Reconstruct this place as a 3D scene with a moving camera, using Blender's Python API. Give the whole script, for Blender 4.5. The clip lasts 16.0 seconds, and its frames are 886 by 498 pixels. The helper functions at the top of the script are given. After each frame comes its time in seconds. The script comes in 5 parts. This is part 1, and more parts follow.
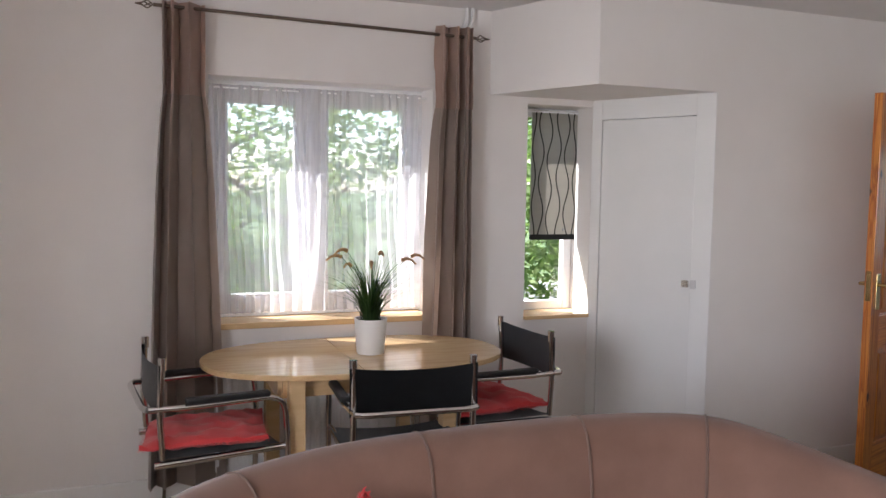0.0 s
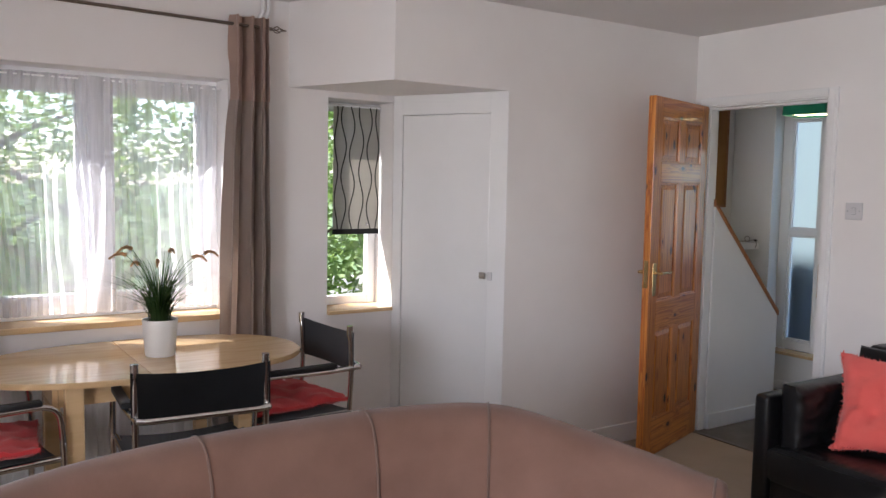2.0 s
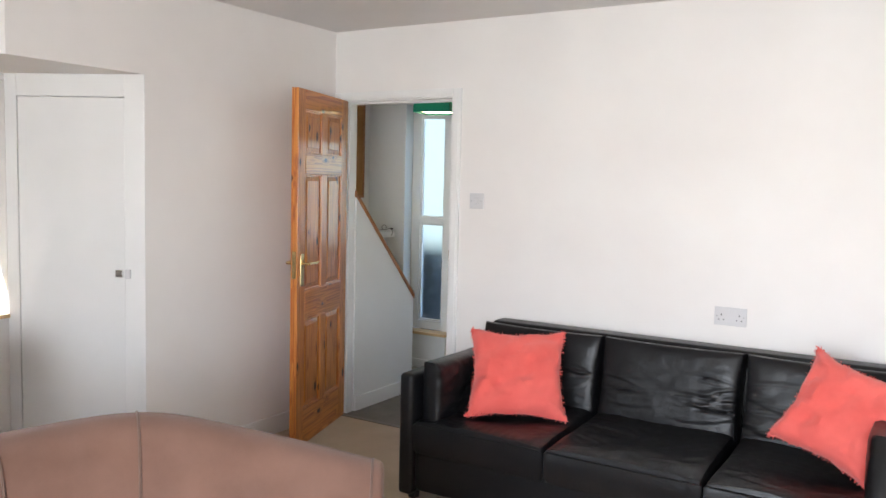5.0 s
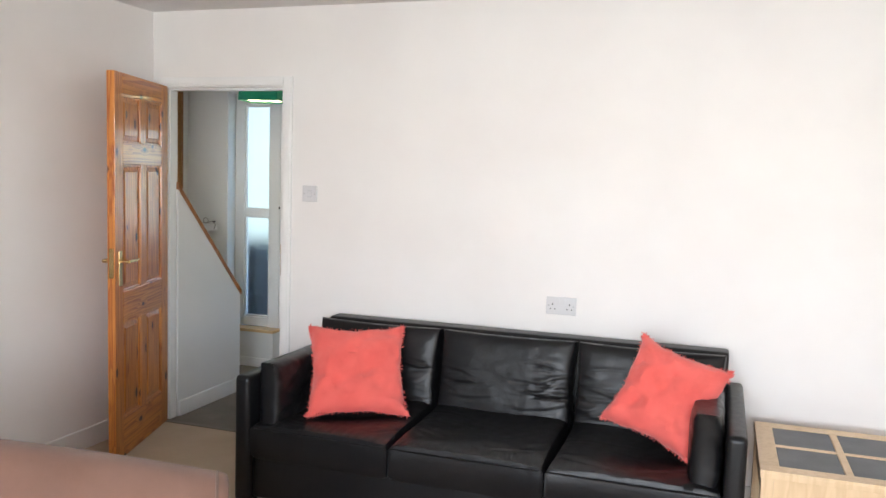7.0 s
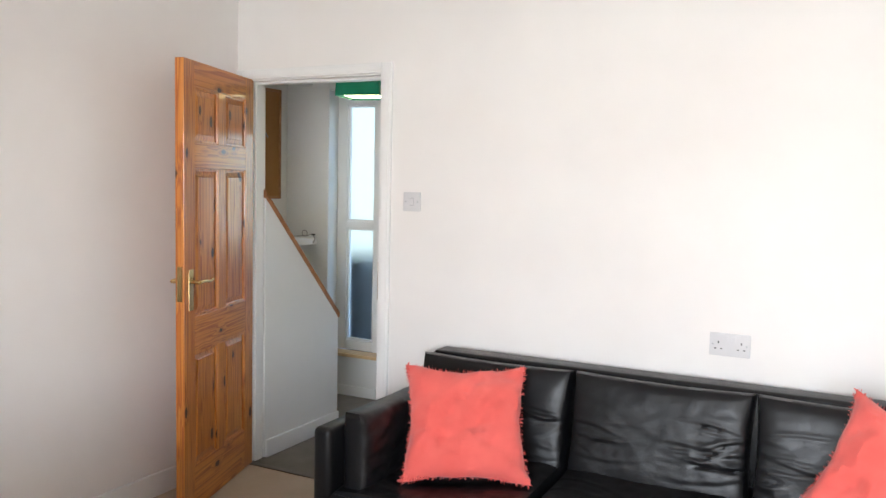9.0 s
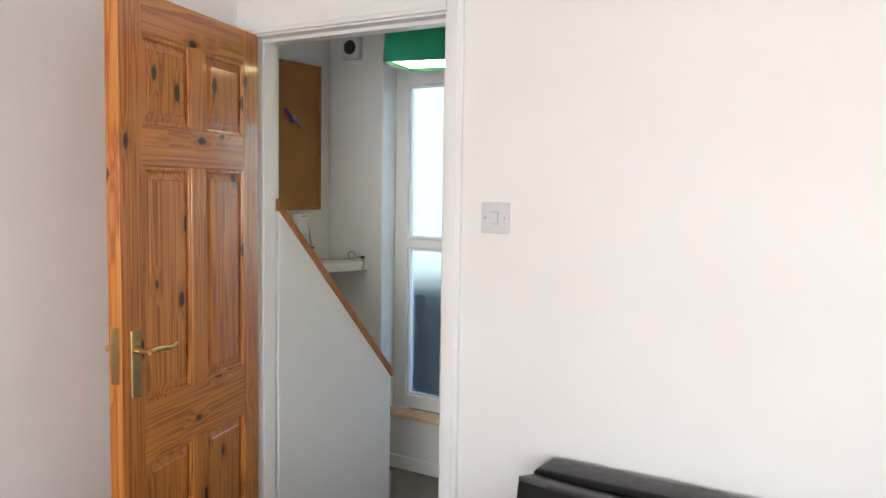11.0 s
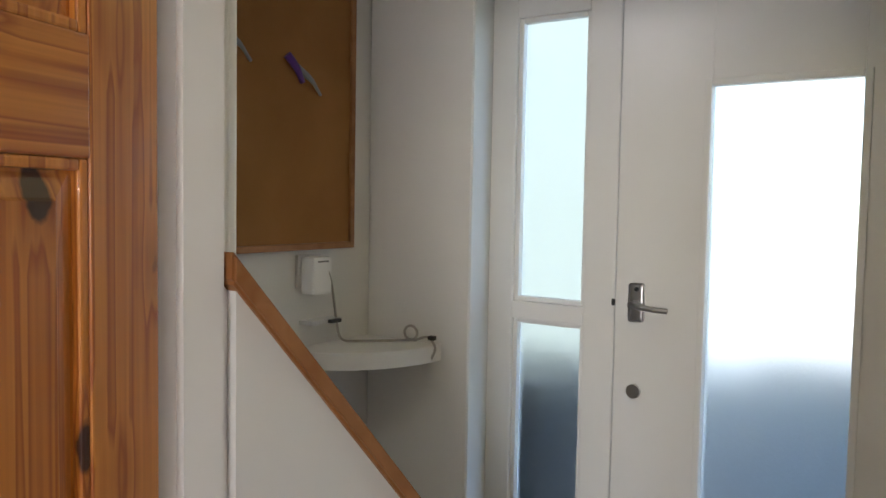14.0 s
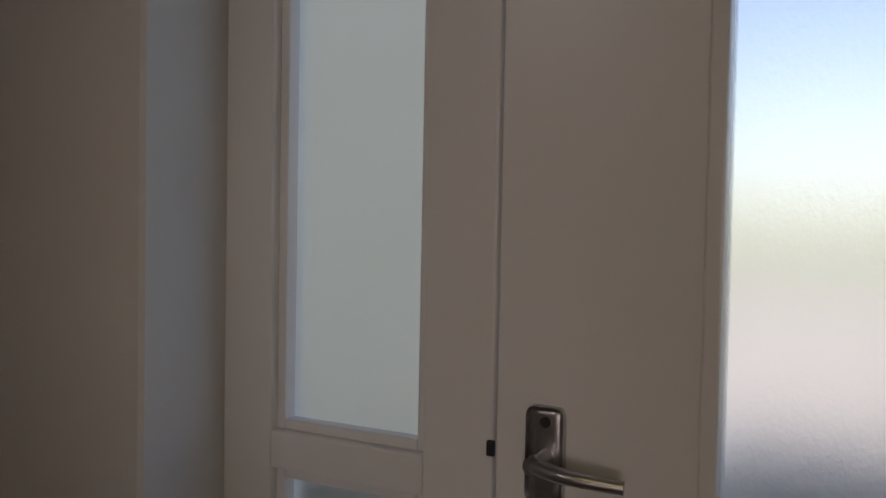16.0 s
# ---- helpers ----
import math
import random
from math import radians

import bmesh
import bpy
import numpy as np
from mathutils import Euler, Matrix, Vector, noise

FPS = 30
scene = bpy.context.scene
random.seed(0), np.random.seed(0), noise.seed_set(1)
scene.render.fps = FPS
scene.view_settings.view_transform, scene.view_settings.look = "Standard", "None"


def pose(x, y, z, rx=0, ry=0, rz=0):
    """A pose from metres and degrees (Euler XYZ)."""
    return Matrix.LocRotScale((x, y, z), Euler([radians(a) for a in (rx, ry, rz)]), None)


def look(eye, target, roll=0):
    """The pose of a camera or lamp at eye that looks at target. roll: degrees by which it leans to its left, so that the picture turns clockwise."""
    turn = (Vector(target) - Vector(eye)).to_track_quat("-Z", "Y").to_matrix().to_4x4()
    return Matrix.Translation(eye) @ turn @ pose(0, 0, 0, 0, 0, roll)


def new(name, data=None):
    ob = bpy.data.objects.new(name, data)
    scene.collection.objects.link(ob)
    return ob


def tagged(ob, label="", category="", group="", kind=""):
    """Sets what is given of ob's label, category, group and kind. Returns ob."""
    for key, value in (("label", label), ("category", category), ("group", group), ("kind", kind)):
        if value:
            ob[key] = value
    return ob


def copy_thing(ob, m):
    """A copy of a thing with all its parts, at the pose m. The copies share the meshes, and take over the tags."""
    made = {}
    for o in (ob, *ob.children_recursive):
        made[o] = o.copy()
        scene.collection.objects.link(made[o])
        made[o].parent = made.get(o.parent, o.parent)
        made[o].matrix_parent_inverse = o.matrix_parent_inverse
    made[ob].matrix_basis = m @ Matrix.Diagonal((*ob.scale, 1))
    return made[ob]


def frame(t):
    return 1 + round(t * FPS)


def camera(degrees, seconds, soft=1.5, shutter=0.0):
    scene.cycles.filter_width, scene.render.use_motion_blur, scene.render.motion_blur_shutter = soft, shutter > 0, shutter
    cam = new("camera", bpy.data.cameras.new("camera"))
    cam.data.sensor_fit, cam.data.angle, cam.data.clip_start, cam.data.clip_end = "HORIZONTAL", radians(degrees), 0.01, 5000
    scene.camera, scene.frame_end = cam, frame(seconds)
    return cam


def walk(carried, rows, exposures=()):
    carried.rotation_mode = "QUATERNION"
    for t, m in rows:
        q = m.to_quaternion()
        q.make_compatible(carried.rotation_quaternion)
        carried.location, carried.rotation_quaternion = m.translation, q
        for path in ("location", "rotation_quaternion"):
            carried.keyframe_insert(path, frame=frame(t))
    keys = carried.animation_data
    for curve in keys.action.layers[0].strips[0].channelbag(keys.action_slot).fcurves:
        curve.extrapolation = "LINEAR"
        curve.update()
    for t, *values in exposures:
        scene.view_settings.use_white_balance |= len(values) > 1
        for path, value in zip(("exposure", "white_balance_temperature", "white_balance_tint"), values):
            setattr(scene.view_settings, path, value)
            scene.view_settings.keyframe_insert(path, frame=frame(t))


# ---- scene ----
cam = camera(56.9, 16.0)
PATH = [
    (0, (3.314, -4.15, 1.494), (1.454, -3.429, 1.342), 0.9),
    (0.5, (3.353, -4.09, 1.504), (1.52, -3.306, 1.347), 1.0),
    (1, (3.381, -4.042, 1.49), (1.584, -3.18, 1.336), 1.0),
    (1.5, (3.38, -4.018, 1.499), (1.635, -3.053, 1.34), 1.1),
    (2, (3.366, -4.024, 1.505), (1.699, -2.931, 1.343), 1.1),
    (2.5, (3.361, -4.008, 1.499), (1.773, -2.804, 1.338), 1.1),
    (3, (3.351, -4.006, 1.504), (1.847, -2.698, 1.339), 1.1),
    (3.5, (3.345, -4.016, 1.509), (1.933, -2.61, 1.342), 1.2),
    (4, (3.336, -4.022, 1.511), (2.029, -2.518, 1.343), 1.3),
    (4.5, (3.323, -4.031, 1.513), (2.138, -2.429, 1.343), 1.2),
    (5, (3.305, -4.034, 1.508), (2.258, -2.338, 1.342), 1.4),
    (5.2, (3.3, -4.029, 1.509), (2.304, -2.303, 1.342), 1.4),
    (7.3, (3.154, -4.015, 1.526), (2.525, -2.125, 1.344), 1.8),
    (7.5, (3.141, -3.969, 1.521), (2.509, -2.081, 1.338), 1.7),
    (8, (3.108, -3.742, 1.489), (2.411, -1.875, 1.327), 1.6),
    (8.5, (3.027, -3.512, 1.496), (2.211, -1.693, 1.334), 1.5),
    (9, (2.877, -3.269, 1.485), (1.965, -1.496, 1.326), 1.3),
    (9.2, (2.824, -3.161, 1.484), (1.885, -1.403, 1.324), 1.2),
    (11.3, (2.011, -1.829, 1.481), (0.901, -0.171, 1.336), 0.5),
    (11.5, (1.912, -1.715, 1.472), (0.78, -0.073, 1.33), 0.2),
    (12, (1.645, -1.474, 1.485), (0.473, 0.14, 1.345), 0.2),
    (12.5, (1.385, -1.231, 1.493), (0.193, 0.369, 1.357), 0.1),
    (13, (1.195, -0.998, 1.447), (-0.026, 0.582, 1.347), 0.7),
    (13.5, (0.967, -0.785, 1.456), (-0.228, 0.816, 1.36), 1.1),
    (14, (0.803, -0.513, 1.497), (-0.329, 1.132, 1.377), 1.0),
    (14.5, (0.65, -0.212, 1.507), (-0.379, 1.497, 1.372), 0.5),
    (15, (0.59, 0.103, 1.499), (-0.365, 1.855, 1.363), 0.8),
    (15.2, (0.51, 0.233, 1.483), (-0.352, 2.035, 1.383), 1.1),
    (15.5, (0.477, 0.458, 1.489), (-0.399, 2.254, 1.395), 0.9),
    (15.8, (0.375, 0.598, 1.49), (-0.469, 2.409, 1.4), 0.9),
    (16, (0.311, 0.705, 1.485), (-0.603, 2.483, 1.418), 1.1),
]
walk(cam, [(t, look(eye, target, roll)) for t, eye, target, roll in PATH],
     exposures=[(0, 1.9, 6050, 15), (1.5, 1.9, 6000, 15), (2.5, 1.9, 6050, 17), (3.5, 2.52, 6100, 12), (5, 2.62, 6050, 10), (8, 2.72, 6100, 9.5), (9.2, 2.8, 6100, 9.5),
                (11.3, 2.82, 6200, 10), (12.5, 2.95, 6350, 11), (13.5, 2.55, 6500, 13), (14.5, 2.25, 6600, 14), (15.2, 1.6, 6700, 15), (15.5, 1.2, 6800, 17), (16, 0.7, 7300, 27)])
# ---------------------------------------------------------------- world and light
world = bpy.data.worlds.new("world")
scene.world = world
world.use_nodes = True
wn = world.node_tree.nodes
sky = wn.new("ShaderNodeTexSky")
sky.sky_type = "NISHITA"
sky.sun_disc = False
sky.sun_elevation = radians(52)
sky.sun_rotation = radians(217)
wn["Background"].inputs[1].default_value = 0.15
world.node_tree.links.new(sky.outputs[0], wn["Background"].inputs[0])


def sun_lamp():
    data = bpy.data.lights.new("sun", "SUN")
    data.energy, data.angle, data.color = 5.0, radians(0.6), (1.0, 0.95, 0.86)
    ob = new("sun", data)
    ob.matrix_world = look((-4.2, -8.6, 9.0), (0, -3, 0))


def area_lamp(name, eye, target, w, h, power, colour):
    data = bpy.data.lights.new(name, "AREA")
    data.shape, data.size, data.size_y, data.energy, data.color = "RECTANGLE", w, h, power, colour
    ob = new(name, data)
    ob.matrix_world = look(eye, target)


sun_lamp()
# added area lamp beyond the unseen south window, in place of sky light
area_lamp("sky_fill_back", (3.2, -7.0, 1.55), (2.9, 0, 1.4), 2.8, 1.5, 52, (1.0, 0.985, 0.97))
# fill lamp added to lift the hall wall; no stair window is known
area_lamp("stair_fill", (-0.77, -0.45, 2.5), (-0.2, 1.345, 1.0), 0.45, 0.5, 2.6, (1.0, 0.98, 1.0))


# ---------------------------------------------------------------- materials


def material(name, build, base=(0.8, 0.8, 0.8), rough=0.6, metal=0.0, spec=0.5):
    m = bpy.data.materials.new(name)
    m.use_nodes = True
    nt = m.node_tree
    b = nt.nodes["Principled BSDF"]
    b.inputs["Base Color"].default_value = (*base, 1)
    b.inputs["Roughness"].default_value = rough
    b.inputs["Metallic"].default_value = metal
    b.inputs["Specular IOR Level"].default_value = spec
    if build:
        build(nt, b)
    return m


def coords(nt, scale=(1, 1, 1), space="Object"):
    tc = nt.nodes.new("ShaderNodeTexCoord")
    mp = nt.nodes.new("ShaderNodeMapping")
    mp.inputs["Scale"].default_value = scale
    nt.links.new(tc.outputs[space], mp.inputs[0])
    return mp.outputs[0]


def noise_tex(nt, vec, scale, detail=4.0, rough=0.55):
    n = nt.nodes.new("ShaderNodeTexNoise")
    n.inputs["Scale"].default_value, n.inputs["Detail"].default_value, n.inputs["Roughness"].default_value = scale, detail, rough
    nt.links.new(vec, n.inputs["Vector"])
    return n.outputs[0]


def ramp(nt, fac, stops):
    r = nt.nodes.new("ShaderNodeValToRGB")
    e = r.color_ramp.elements
    while len(e) < len(stops):
        e.new(0.5)
    for el, (p, c) in zip(e, stops):
        el.position, el.color = p, (*c, 1)
    nt.links.new(fac, r.inputs[0])
    return r.outputs[0]


def mix(nt, fac, a, b, mode="MIX"):
    n = nt.nodes.new("ShaderNodeMix")
    n.data_type, n.blend_type = "RGBA", mode
    for key, v in ((0, fac), (6, a), (7, b)):
        if hasattr(v, "is_linked"):
            nt.links.new(v, n.inputs[key])
        else:
            n.inputs[key].default_value = v if key == 0 else (*v, 1)
    return n.outputs[2]


def bump(nt, b, height, strength, dist):
    n = nt.nodes.new("ShaderNodeBump")
    n.inputs["Strength"].default_value, n.inputs["Distance"].default_value = strength, dist
    nt.links.new(height, n.inputs["Height"])
    nt.links.new(n.outputs[0], b.inputs["Normal"])


def varied(c1, c2, s1, s2, bs=0.2, bd=0.002, scale=(1, 1, 1)):
    """Two scales of noise in the colour, and a fine relief."""
    def build(nt, b):
        v = coords(nt, scale)
        big = ramp(nt, noise_tex(nt, v, s1), [(0.3, c1), (0.7, c2)])
        fine = noise_tex(nt, v, s2, 6.0, 0.7)
        tone = ramp(nt, fine, [(0.3, (0.86, 0.86, 0.86)), (0.7, (1, 1, 1))])
        nt.links.new(mix(nt, 0.8, big, tone, "MULTIPLY"), b.inputs["Base Color"])
        bump(nt, b, fine, bs, bd)
    return build


def plain(c1, c2, s1, bs, s2, bd):
    def build(nt, b):
        v = coords(nt)
        nt.links.new(ramp(nt, noise_tex(nt, v, s1), [(0.3, c1), (0.7, c2)]), b.inputs["Base Color"])
        h = mix(nt, 0.5, noise_tex(nt, v, s2, 5.0, 0.6), noise_tex(nt, v, s2 / 12, 2.0))
        bump(nt, b, h, bs, bd)
    return build


def pine(axis):
    """Varnished pine whose grain runs along one axis and bends round its knots."""
    def build(nt, b):
        tc = nt.nodes.new("ShaderNodeTexCoord")
        oi = nt.nodes.new("ShaderNodeObjectInfo")
        add = nt.nodes.new("ShaderNodeVectorMath")
        scl = nt.nodes.new("ShaderNodeVectorMath")
        scl.operation = "SCALE"
        scl.inputs[0].default_value = (3.1, 1.7, 5.3)
        nt.links.new(oi.outputs["Random"], scl.inputs["Scale"])
        nt.links.new(tc.outputs["Object"], add.inputs[0])
        nt.links.new(scl.outputs[0], add.inputs[1])
        vec = add.outputs[0]

        def stretched(k):
            mp = nt.nodes.new("ShaderNodeMapping")
            mp.inputs["Scale"].default_value = (1, 1, k) if axis == "z" else (k, 1, 1)
            nt.links.new(vec, mp.inputs[0])
            return mp.outputs[0]

        def sums(op, a, c):
            n = nt.nodes.new("ShaderNodeMath")
            n.operation = op
            for key, v in ((0, a), (1, c)):
                if hasattr(v, "is_linked"):
                    nt.links.new(v, n.inputs[key])
                else:
                    n.inputs[key].default_value = v
            return n.outputs[0]
        vor = nt.nodes.new("ShaderNodeTexVoronoi")
        vor.inputs["Scale"].default_value = 10.5
        nt.links.new(stretched(0.55), vor.inputs["Vector"])
        ragged = sums("ADD", vor.outputs["Distance"], sums("MULTIPLY", noise_tex(nt, vec, 60, 2.0), 0.08))
        knot = ramp(nt, ragged, [(0.175, (1, 1, 1)), (0.215, (0, 0, 0))])
        halo = ramp(nt, vor.outputs["Distance"], [(0.08, (1, 1, 1)), (0.42, (0, 0, 0))])
        field = sums("ADD", noise_tex(nt, stretched(0.022), 30.0, 2.0, 0.45), sums("MULTIPLY", halo, 0.13))
        light, middle, late = (0.74, 0.30, 0.055), (0.65, 0.235, 0.040), (0.42, 0.11, 0.017)
        grain = ramp(nt, field, [(0.28, light), (0.40, middle), (0.445, late), (0.47, light), (0.54, middle), (0.59, late), (0.615, light), (0.68, middle), (0.72, late), (0.75, middle)])
        fine = noise_tex(nt, stretched(0.02), 240, 3.0)
        base = mix(nt, 0.30, grain, ramp(nt, fine, [(0.35, (0.62, 0.55, 0.5)), (0.65, (1, 1, 1))]), "MULTIPLY")
        tone = ramp(nt, noise_tex(nt, stretched(0.3), 3.0, 2.0), [(0.3, (0.78, 0.70, 0.62)), (0.7, (1, 1, 1))])
        base = mix(nt, 0.8, base, tone, "MULTIPLY")
        base = mix(nt, sums("MULTIPLY", halo, 0.45), base, (0.30, 0.075, 0.014))
        nt.links.new(mix(nt, knot, base, (0.045, 0.011, 0.004)), b.inputs["Base Color"])
        b.inputs["Coat Weight"].default_value = 0.5
        b.inputs["Coat Roughness"].default_value = 0.10
        bump(nt, b, fine, 0.08, 0.001)
    return build


def wood(c1, c2, scale, stretch):
    def build(nt, b):
        v = coords(nt, stretch)
        w = noise_tex(nt, v, scale, 3.0)
        nt.links.new(ramp(nt, w, [(0.3, c1), (0.5, c2), (0.58, c1), (0.7, c2)]), b.inputs["Base Color"])
        bump(nt, b, w, 0.06, 0.001)
    return build


def leather(nt, b):
    v = coords(nt)
    big = noise_tex(nt, v, 4, 3.0)
    nt.links.new(ramp(nt, big, [(0.3, (0.005, 0.005, 0.006)), (0.75, (0.011, 0.011, 0.012))]), b.inputs["Base Color"])
    vor = nt.nodes.new("ShaderNodeTexVoronoi")
    vor.inputs["Scale"].default_value = 240
    nt.links.new(v, vor.inputs["Vector"])
    bump(nt, b, mix(nt, 0.5, vor.outputs["Distance"], noise_tex(nt, v, 45, 4.0, 0.6)), 0.22, 0.002)
    nt.links.new(ramp(nt, noise_tex(nt, v, 30, 4.0), [(0.3, (0.33,) * 3), (0.7, (0.42,) * 3)]), b.inputs["Roughness"])


def cloth(c1, c2, s, weave=700.0, bd=0.0015):
    def build(nt, b):
        v = coords(nt)
        fine = noise_tex(nt, v, weave, 2.0)
        c = mix(nt, 0.5, ramp(nt, noise_tex(nt, v, s, 5.0), [(0.3, c1), (0.7, c2)]), ramp(nt, fine, [(0.3, (0.78,) * 3), (0.7, (1,) * 3)]), "MULTIPLY")
        nt.links.new(c, b.inputs["Base Color"])
        bump(nt, b, fine, 0.35, bd)
        b.inputs["Sheen Weight"].default_value = 0.25
    return build


def sheer(nt, b):
    out = nt.nodes["Material Output"]
    tr = nt.nodes.new("ShaderNodeBsdfTransparent")
    tl = nt.nodes.new("ShaderNodeBsdfTranslucent")
    df = nt.nodes.new("ShaderNodeBsdfDiffuse")
    tl.inputs[0].default_value = df.inputs[0].default_value = (0.88, 0.88, 0.92, 1)
    m1, m2 = nt.nodes.new("ShaderNodeMixShader"), nt.nodes.new("ShaderNodeMixShader")
    nt.links.new(tl.outputs[0], m1.inputs[1])
    nt.links.new(df.outputs[0], m1.inputs[2])
    m1.inputs[0].default_value = 0.4
    v = coords(nt, (1, 1, 0.03))
    f = ramp(nt, noise_tex(nt, v, 60, 3.0), [(0.3, (0.46,) * 3), (0.7, (0.60,) * 3)])
    nt.links.new(f, m2.inputs[0])
    nt.links.new(tr.outputs[0], m2.inputs[1])
    nt.links.new(m1.outputs[0], m2.inputs[2])
    nt.links.new(m2.outputs[0], out.inputs[0])


def leafy(c1, c2):
    def build(nt, b):
        out = nt.nodes["Material Output"]
        gi = nt.nodes.new("ShaderNodeNewGeometry")
        c = ramp(nt, gi.outputs["Random Per Island"], [(0.0, c1), (1.0, c2)])
        nt.links.new(c, b.inputs["Base Color"])
        tl = nt.nodes.new("ShaderNodeBsdfTranslucent")
        nt.links.new(c, tl.inputs[0])
        m = nt.nodes.new("ShaderNodeMixShader")
        m.inputs[0].default_value = 0.55
        nt.links.new(b.outputs[0], m.inputs[1])
        nt.links.new(tl.outputs[0], m.inputs[2])
        nt.links.new(m.outputs[0], out.inputs[0])
    return build


def glass(nt, b):
    out = nt.nodes["Material Output"]
    tr = nt.nodes.new("ShaderNodeBsdfTransparent")
    gl = nt.nodes.new("ShaderNodeBsdfGlossy")
    gl.inputs["Roughness"].default_value = 0.02
    fr = nt.nodes.new("ShaderNodeFresnel")
    m = nt.nodes.new("ShaderNodeMixShader")
    nt.links.new(fr.outputs[0], m.inputs[0])
    nt.links.new(tr.outputs[0], m.inputs[1])
    nt.links.new(gl.outputs[0], m.inputs[2])
    nt.links.new(m.outputs[0], out.inputs[0])


def frosted(nt, b):
    b.inputs["Base Color"].default_value = (0.9, 0.98, 0.98, 1)
    b.inputs["Transmission Weight"].default_value = 1.0
    b.inputs["Roughness"].default_value = 0.38
    b.inputs["IOR"].default_value = 1.3
    bump(nt, b, noise_tex(nt, coords(nt, (1, 1, 0.6)), 180, 3.0), 0.25, 0.002)


WALL = material("wall_paint", plain((0.79, 0.755, 0.735), (0.85, 0.825, 0.805), 1.3, 0.12, 90, 0.002), rough=0.62)
CEIL = material("ceiling_paint", plain((0.78, 0.76, 0.745), (0.82, 0.80, 0.79), 1.5, 0.15, 70, 0.002), rough=0.8)
HALLWALL = material("hall_paint", plain((0.74, 0.735, 0.72), (0.79, 0.785, 0.775), 1.6, 0.12, 90, 0.002), rough=0.6)
GLOSSWHITE = material("white_gloss", plain((0.80, 0.795, 0.785), (0.84, 0.835, 0.83), 3, 0.05, 40, 0.001), rough=0.28)
CLOSETWHITE = material("closet_gloss", plain((0.80, 0.795, 0.785), (0.84, 0.835, 0.83), 3, 0.04, 12, 0.001), rough=0.1)
PVC = material("white_upvc", plain((0.83, 0.83, 0.83), (0.86, 0.86, 0.86), 4, 0.02, 60, 0.001), rough=0.3)
CARPET = material("beige_carpet", varied((0.50, 0.40, 0.30), (0.58, 0.47, 0.36), 3, 420, 0.6, 0.004), rough=0.95, spec=0.1)
GREYCARPET = material("grey_carpet", varied((0.20, 0.18, 0.165), (0.27, 0.245, 0.22), 4, 380, 0.6, 0.004), rough=0.95, spec=0.1)
PINE = material("pine", pine("z"), rough=0.4)
PINERAIL = material("pine_rail", pine("x"), rough=0.4)
OAK = material("light_wood", wood((0.62, 0.42, 0.22), (0.70, 0.50, 0.28), 14, (1, 0.12, 1)), rough=0.13)
BEECH = material("beech_wood", wood((0.66, 0.47, 0.27), (0.74, 0.55, 0.34), 16, (1, 1, 0.12)), rough=0.4)
STAINED = material("stained_wood", wood((0.28, 0.11, 0.035), (0.36, 0.16, 0.06), 30, (1, 0.3, 0.3)), rough=0.38)
LEATHER = material("black_leather", leather, rough=0.35, spec=0.33)
SUEDE = material("brown_suede", cloth((0.20, 0.112, 0.083), (0.25, 0.143, 0.107), 5, 500), rough=0.9, spec=0.15)
PIPING = material("brown_piping", cloth((0.15, 0.09, 0.068), (0.18, 0.11, 0.083), 9, 400), rough=0.85)
CORAL = material("coral_cotton", cloth((0.78, 0.125, 0.105), (0.84, 0.165, 0.14), 6, 600), rough=0.95, spec=0.1)
RED = material("red_cotton", cloth((0.62, 0.05, 0.055), (0.72, 0.085, 0.085), 6, 500), rough=0.95, spec=0.1)
SATIN = material("brown_satin", cloth((0.42, 0.335, 0.28), (0.50, 0.41, 0.35), 3, 300), rough=0.3, spec=0.5)
SATIN2 = material("copper_satin", cloth((0.52, 0.37, 0.30), (0.60, 0.44, 0.36), 3, 300), rough=0.36, spec=0.5)
SHEER = material("sheer_net", sheer)
BLACKCLOTH = material("black_canvas", cloth((0.012, 0.013, 0.016), (0.022, 0.023, 0.027), 8, 500), rough=0.8)
BLACKPAD = material("black_padding", plain((0.012, 0.012, 0.013), (0.02, 0.02, 0.021), 9, 0.2, 200, 0.001), rough=0.5)
CHROME = material("chrome", plain((0.68, 0.67, 0.66), (0.74, 0.73, 0.72), 20, 0.03, 60, 0.001), rough=0.13, metal=1.0)
BRASS = material("brass", plain((0.70, 0.50, 0.22), (0.76, 0.58, 0.30), 30, 0.05, 80, 0.001), rough=0.25, metal=1.0)
BRONZE = material("dark_bronze", plain((0.16, 0.13, 0.11), (0.22, 0.18, 0.15), 30, 0.05, 80, 0.001), rough=0.35, metal=1.0)
PLASTIC = material("white_plastic", plain((0.60, 0.59, 0.60), (0.65, 0.64, 0.65), 8, 0.02, 100, 0.001), rough=0.35)
DARK = material("dark_plastic", plain((0.015, 0.015, 0.017), (0.03, 0.03, 0.032), 12, 0.05, 80, 0.001), rough=0.45)
GREYCABLE = material("grey_cable", plain((0.30, 0.28, 0.26), (0.40, 0.38, 0.36), 30, 0.05, 80, 0.001), rough=0.5)
CORK = material("cork", varied((0.35, 0.165, 0.06), (0.42, 0.205, 0.078), 5, 330, 0.6, 0.003), rough=0.9, spec=0.15)
SLATE = material("slate_tile", varied((0.10, 0.105, 0.115), (0.14, 0.145, 0.155), 8, 90, 0.2, 0.002), rough=0.5)
POT = material("white_ceramic", plain((0.80, 0.79, 0.77), (0.84, 0.83, 0.81), 6, 0.02, 50, 0.001), rough=0.3)
